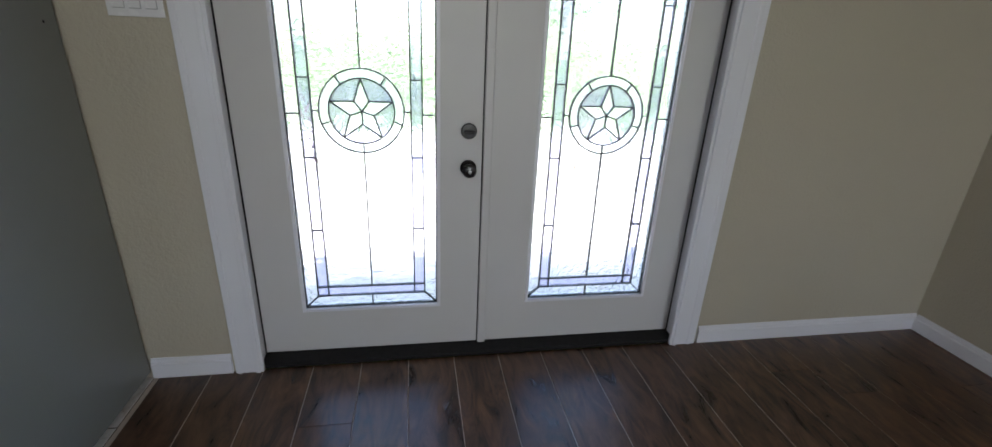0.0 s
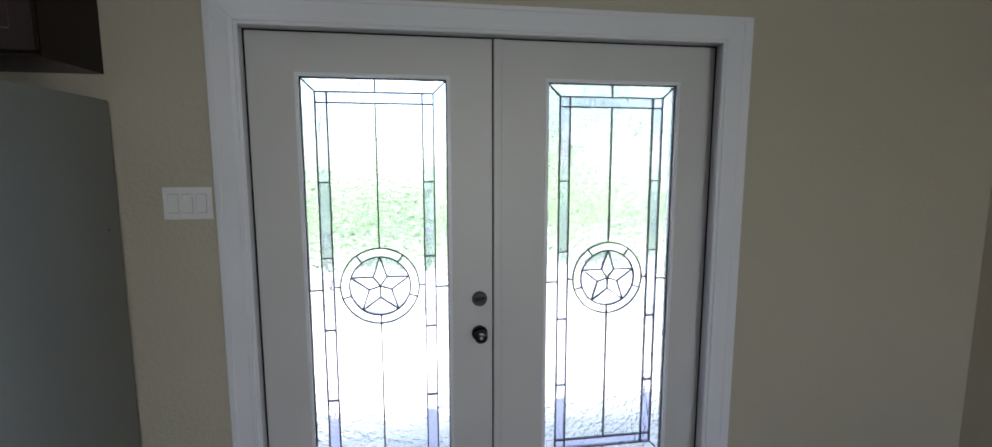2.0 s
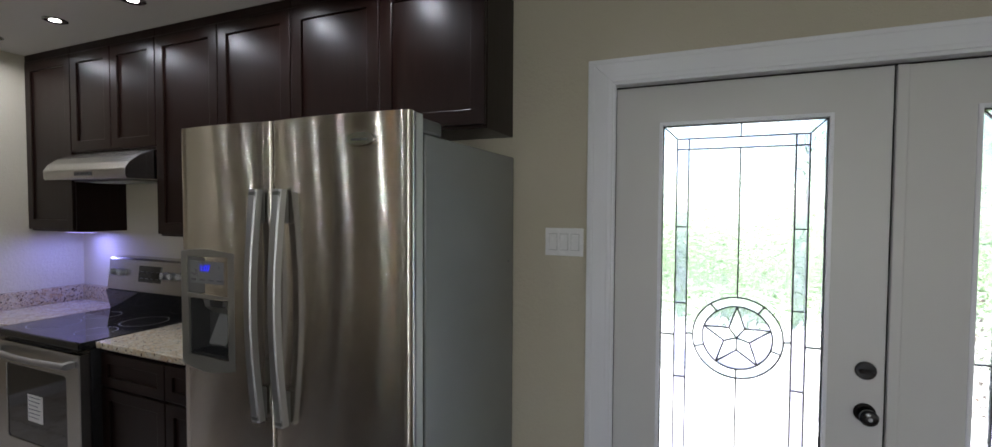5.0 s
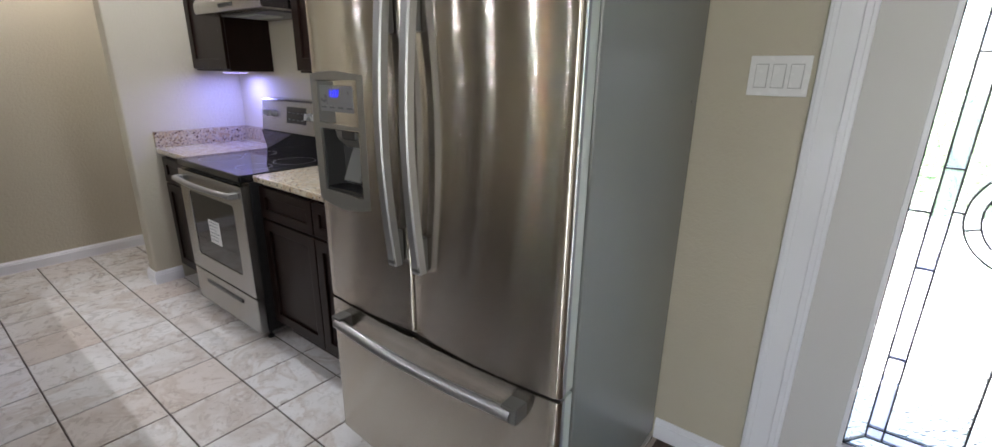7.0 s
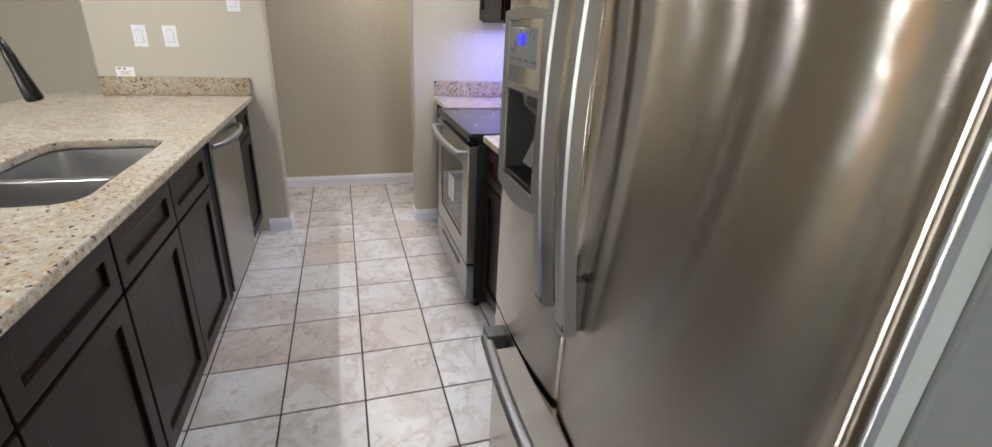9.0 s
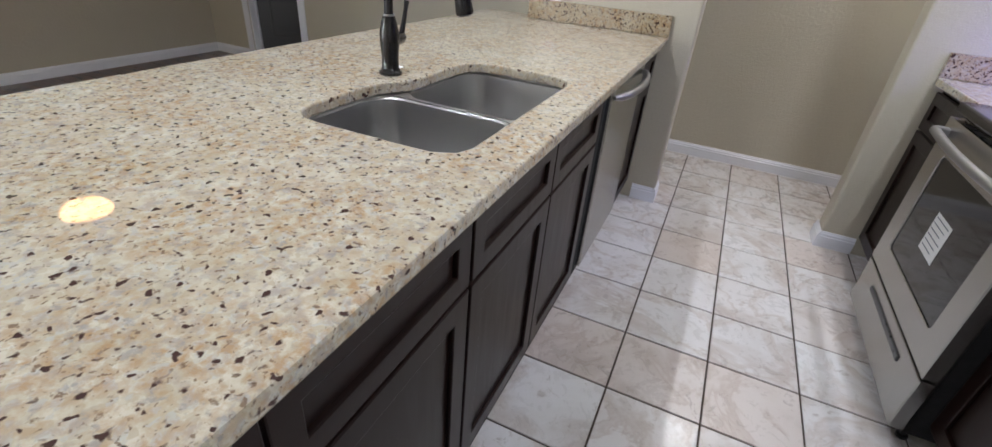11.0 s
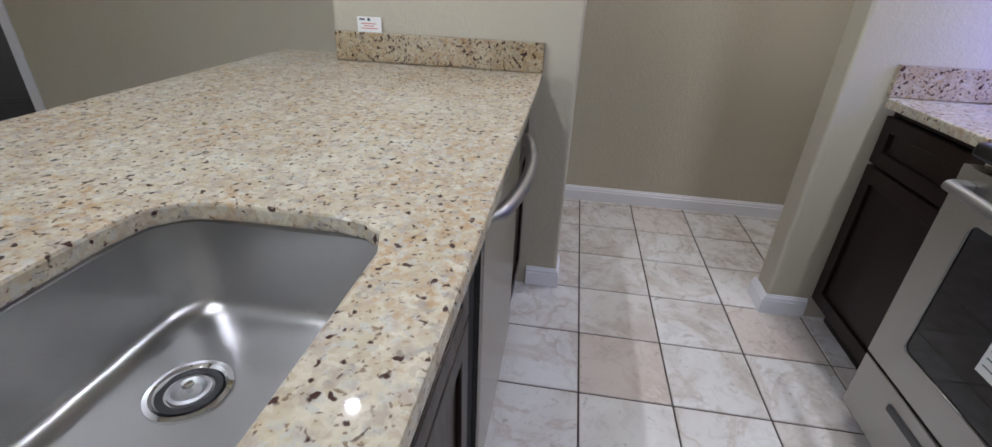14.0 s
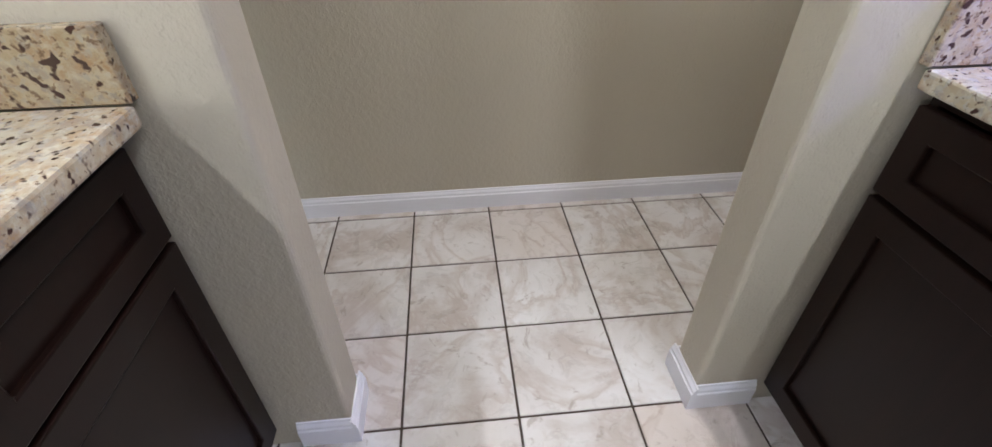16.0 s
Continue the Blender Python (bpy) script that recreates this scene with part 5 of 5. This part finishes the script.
def build_far_room():
    # window of the living room
    w = thing("window_1", "white framed living room window", "window", ((WX0 + WX1) / 2, YS - 0.06, WZ0))
    w["kind"] = "structure"
    bm = bmesh.new()
    ya, yb = YS - 0.085, YS - 0.045
    bm_box(bm, WX0, WX0 + 0.04, ya, yb, WZ0, WZ1)
    bm_box(bm, WX1 - 0.04, WX1, ya, yb, WZ0, WZ1)
    bm_box(bm, WX0 + 0.04, WX1 - 0.04, ya, yb, WZ0, WZ0 + 0.04)
    bm_box(bm, WX0 + 0.04, WX1 - 0.04, ya, yb, WZ1 - 0.04, WZ1)
    xm = (WX0 + WX1) / 2
    bm_box(bm, xm - 0.02, xm + 0.02, ya, yb, WZ0 + 0.04, WZ1 - 0.04)
    part("window_frame", bm, TRIM, w)
    clear = m_glass("clear_window_glass", (0.97, 0.98, 0.98), 1, 0.0, 1.0, 0.0)
    for a, b in ((WX0 + 0.04, xm - 0.02), (xm + 0.02, WX1 - 0.04)):
        p = part("pane", box(a, b, YS - 0.068, YS - 0.063, WZ0 + 0.04, WZ1 - 0.04), clear, w)
        p.visible_shadow = False
    part("window_sill", box(WX0 - 0.06, WX1 + 0.06, YS - 0.04, YS + 0.045, WZ0 - 0.022, WZ0, 0.004, 2), TRIM, w)
    part("apron", box(WX0 - 0.035, WX1 + 0.035, YS, YS + 0.014, WZ0 - 0.09, WZ0 - 0.022, 0.003), TRIM, w)
    build_blinds("window_blind", WX0 + 0.01, WX1 - 0.01, WZ0 + 0.004, WZ1, YS - 0.02, "white slatted window blind, lowered and half open")
    # unseen window, added to frame the opening of the south fill light
    w = thing("window_2", "white framed window added unseen in the dining area", "window", (1.0, YS - 0.06, WZ0))
    w["kind"] = "structure"
    bm = bmesh.new()
    bm_box(bm, 0.1, 0.14, ya, yb, WZ0, WZ1)
    bm_box(bm, 1.86, 1.9, ya, yb, WZ0, WZ1)
    bm_box(bm, 0.14, 1.86, ya, yb, WZ0, WZ0 + 0.04)
    bm_box(bm, 0.14, 1.86, ya, yb, WZ1 - 0.04, WZ1)
    part("window_frame", bm, TRIM, w)
    p = part("pane", box(0.14, 1.86, YS - 0.068, YS - 0.063, WZ0 + 0.04, WZ1 - 0.04), clear, w)
    p.visible_shadow = False
    # door to the dark room
    bm = bmesh.new()
    x = XH
    bm_box(bm, x, x + 0.016, DY0 - 0.075, DY0 - 0.005, 0, 2.125, 0.004)
    bm_box(bm, x, x + 0.016, DY1 + 0.005, DY1 + 0.075, 0, 2.125, 0.004)
    bm_box(bm, x, x + 0.016, DY0 - 0.005, DY1 + 0.005, 2.055, 2.125, 0.004)
    structure("trim_hall_door", bm, TRIM, "white casing round the hall door")
    bm = bmesh.new()
    bm_box(bm, x - WT, x, DY0, DY0 + 0.018, 0, 2.05)
    bm_box(bm, x - WT, x, DY1 - 0.018, DY1, 0, 2.05)
    bm_box(bm, x - WT, x, DY0 + 0.018, DY1 - 0.018, 2.032, 2.05)
    bm_box(bm, x - WT + 0.045, x - WT + 0.06, DY0 + 0.018, DY0 + 0.03, 0, 2.032)
    structure("door_frame_hall", bm, TRIM, "white jambs of the hall door")
    L = DY1 - DY0 - 0.045
    d = thing("door_3", "dark-painted panelled bedroom door standing ajar", "door", (0, 0, 0))
    d["kind"] = "structure"
    bm = bmesh.new()
    bm_box(bm, 0, L, -0.035, 0, 0.012, 2.03)
    part("slab", bm, m_paint("dark_door_paint", (0.020, 0.021, 0.024), 0.34), d)
    for z0, z1 in ((0.22, 0.88), (1.02, 1.86)):
        for a, b in ((0.11, L - 0.11),):
            outer = [(a, z0), (b, z0), (b, z1), (a, z1)]
            inner = [(a + 0.02, z0 + 0.02), (b - 0.02, z0 + 0.02), (b - 0.02, z1 - 0.02), (a + 0.02, z1 - 0.02)]
            inset = [(a + 0.05, z0 + 0.05), (b - 0.05, z0 + 0.05), (b - 0.05, z1 - 0.05), (a + 0.05, z1 - 0.05)]
            for m0, m1, p1 in ((0.0, 0.009, 0.006), (-0.035, -0.044, -0.041)):
                part("panel_moulding", slab(outer, m0, m1, [inner], 0.003, UP), d.children[0].data.materials[0], d)
                part("panel", slab(inset, m0, p1, (), 0.003, UP), d.children[0].data.materials[0], d)
    for z in (0.25, 1.05, 1.8):
        part("hinge", box(-0.006, 0.02, -0.002, 0.006, z - 0.045, z + 0.045, 0.001), BLACK, d, "black hinge")
    d.matrix_basis = pose(XH - WT + 0.02, DY0 + 0.022, 0, 0, 0, 122)


def leaf_cloud(points, size, rng, squash=1.0):
    verts, faces = [], []
    for p in points:
        n = Vector((rng.gauss(0, 1), rng.gauss(0, 1), rng.gauss(0, 1))).normalized()
        u = n.orthogonal().normalized()
        v = n.cross(u)
        s = size * rng.uniform(0.6, 1.3)
        c = Vector(p)
        k = len(verts)
        verts += [c - u * s, c - v * s * 0.4 * squash, c + u * s, c + v * s * 0.4 * squash]
        faces.append((k, k + 1, k + 2, k + 3))
    me = bpy.data.meshes.new("leaves")
    me.from_pydata([tuple(v) for v in verts], [], faces)
    return me


def build_outside():
    rng = random.Random(11)
    conc = m_paint("pale_concrete", (0.56, 0.545, 0.52), 0.85, 0.3)
    grassm = m_foliage("grass_blades", (0.08, 0.16, 0.03), (0.14, 0.26, 0.05))
    soil = m_paint("lawn_ground", (0.10, 0.17, 0.05), 0.95, 0.5)
    hedge = m_foliage("shrub_leaves", (0.05, 0.13, 0.03), (0.16, 0.30, 0.07))
    bark = m_paint("bark", (0.16, 0.11, 0.08), 0.9, 0.6)
    structure("ground", box(-400, 400, -400, 400, -0.30, -0.13), soil, "green lawn ground outside the house")
    structure("pavement", box(-7, 9, YN + 0.165, 7.2, -0.129, -0.03, 0.01), conc, "sunlit pale concrete patio outside the entry")
    structure("roof", box(-7, 5, YN + 0.165, 2.35, 2.40, 2.52), m_paint("porch_ceiling_paint", (0.55, 0.55, 0.54), 0.7), "white porch ceiling over the entry")
    pts = []
    for i in range(9000):
        x = rng.uniform(-11, 12)
        h = 1.15 + 0.35 * noise.noise((x * 0.8, 3.0, 0)) + 0.2 * noise.noise((x * 2.6, 1.0, 0))
        pts.append((x, 11.2 + rng.uniform(-0.55, 0.55), -0.12 + rng.random() ** 0.7 * h))
    me = leaf_cloud(pts, 0.085, rng)
    me.materials.append(hedge)
    tagged(new("hedge", me), "dense green hedge at the far edge of the lawn", "hedge", kind="stuff")
    gv = [(rng.uniform(-8, 9), rng.uniform(7.25, 10.5), -0.11 + rng.random() * 0.04) for _ in range(6000)]
    me = leaf_cloud(gv, 0.06, rng)
    me.materials.append(grassm)
    tagged(new("grass", me), "uneven green grass beyond the patio", "grass", kind="stuff")
    for x, y, hgt, n in ((-3.6, 13.5, 4.6, 3200), (3.1, 12.8, 4.0, 3000), (7.5, 14.5, 5.2, 2600)):
        t = thing("tree", "leafy green garden tree with a slender trunk", "tree", (x, y, -0.13))
        part("trunk", tube([(x, y, -0.13), (x + 0.05, y, hgt * 0.3), (x - 0.04, y + 0.05, hgt * 0.55), (x, y, hgt * 0.8)], [0.13, 0.10, 0.07, 0.03], 10), bark, t, "", True)
        centres = [(x + rng.gauss(0, 0.9), y + rng.gauss(0, 0.7), hgt * rng.uniform(0.45, 1.0)) for _ in range(14)]
        for c in centres[:6]:
            part("limb", tube([(x, y, hgt * 0.45), ((x + c[0]) / 2, (y + c[1]) / 2, (hgt * 0.45 + c[2]) / 2 + 0.1), c], [0.04, 0.03, 0.012], 7), bark, t, "", True)
        pts = []
        for _ in range(n):
            c = rng.choice(centres)
            pts.append((rng.gauss(c[0], 0.33), rng.gauss(c[1], 0.33), rng.gauss(c[2], 0.28)))
        me = leaf_cloud(pts, 0.10, rng)
        me.materials.append(hedge)
        cr = new("crown", me)
        cr.parent = t
        cr.matrix_basis = pose(-x, -y, 0.13)
    for x, y, s in ((1.75, 4.6, 1.0), (-0.95, 5.2, 0.85)):
        t = thing("palm_shrub", "arching green palm shrub beside the patio", "shrub", (x, y, -0.03))
        part("planter_stem", tube([(x, y, -0.03), (x, y, 0.45 * s), (x + 0.02, y, 0.9 * s)], [0.06, 0.05, 0.03], 10), bark, t, "", True)
        for q in range(16):
            a = 2 * math.pi * q / 16 + rng.uniform(-0.2, 0.2)
            up = rng.uniform(0.6, 1.3) * s
            reach = rng.uniform(0.5, 0.8) * s
            bm = bmesh.new()
            ca, sa = math.cos(a), math.sin(a)
            spine = [Vector((x + ca * reach * u, y + sa * reach * u, 0.85 * s + up * (u - 0.75 * u * u))) for u in (k / 12 for k in range(13))]
            for k in range(1, 12):
                for sd in (-1, 1):
                    p = spine[k]
                    f = (spine[k + 1] - spine[k - 1]).normalized()
                    side = f.cross(Vector((0, 0, 1))).normalized() * sd
                    L = 0.22 * s * math.sin(math.pi * (k + 1) / 14)
                    tip = p + side * L + f * L * 0.5 - Vector((0, 0, L * 0.3))
                    bm.faces.new([bm.verts.new(v) for v in (p - f * 0.015, p + f * 0.02, tip)])
            part("frond", bm, hedge, t)


build_sink()
build_faucet()
build_plates()
build_lights()
build_far_room()
build_outside()


# floors, last of the large things
def build_floors():
    fl = tagged(new("floor", mesh_from("floor", box(XH - WT, -0.952, -0.62, 2.92, -0.06, -0.0035), GROUT)), "pale marbled ceramic tiles with dark grout", "floor", kind="structure")
    bm0 = box(-0.1492, 0.1492, -0.1492, 0.1492, -0.010, 0, 0.0018)
    me = mesh_from("tile", bm0, TILE)
    tx, ty, s = -4.13, 0.575, 0.305
    for i in range(-4, 12):
        for j in range(-3, 8):
            x0, x1, y0, y1 = tx + s * i + 0.0033, tx + s * (i + 1) - 0.0033, ty + s * j + 0.0033, ty + s * (j + 1) - 0.0033
            x0, x1, y0, y1 = max(x0, XH), min(x1, -0.954), max(y0, -0.62), min(y1, 2.8)
            if x1 - x0 < 0.02 or y1 - y0 < 0.02 or (x0 > XW and y0 > YN) or y1 < -0.10 and x1 > -4.2:
                continue
            full = x1 - x0 > 0.297 and y1 - y0 > 0.297
            ob = new("tile", me if full else mesh_from("tile", box((x0 - x1) / 2, (x1 - x0) / 2, (y0 - y1) / 2, (y1 - y0) / 2, -0.010, 0, 0.0018), TILE))
            ob.location = ((x0 + x1) / 2, (y0 + y1) / 2, 0)
            ob.parent = fl
    bm = bmesh.new()
    bm_box(bm, -0.950, XE + WT, -0.62, YN, -0.06, -0.002)
    bm_box(bm, XH - WT, XE + WT, YS - WT, -0.622, -0.06, -0.002)
    wf = tagged(new("floor_wood", mesh_from("floor_wood", bm, SEAM)), "glossy dark brown wood-look plank floor", "floor", kind="structure")
    w, L = 0.199, 1.215
    rng = random.Random(5)
    meshes = {}
    k0 = -24
    for k in range(k0, 16):
        x0, x1 = -0.336 + w * k + 0.0013, -0.336 + w * (k + 1) - 0.0013
        x0, x1 = max(x0, XH), min(x1, XE)
        if x1 - x0 < 0.02:
            continue
        top = YN + 0.0 if x0 > -0.95 else -0.625
        y = YN + 0.4 - rng.uniform(0, L)
        if x1 > -0.95 > x0:
            x0 = -0.949
        ys = [y - L * q for q in range(-1, 8)]
        for ya in ys:
            a, b = max(ya - L + 0.0009, YS), min(ya, top)
            if b - a < 0.03:
                continue
            key = (round(x1 - x0, 3), round(b - a, 3))
            if key not in meshes:
                meshes[key] = mesh_from("plank", box((x0 - x1) / 2, (x1 - x0) / 2, (a - b) / 2, (b - a) / 2, -0.008, 0, 0.0012), PLANK)
            ob = new("plank", meshes[key])
            ob.location = ((x0 + x1) / 2, (a + b) / 2, 0)
            ob.parent = wf


build_floors()
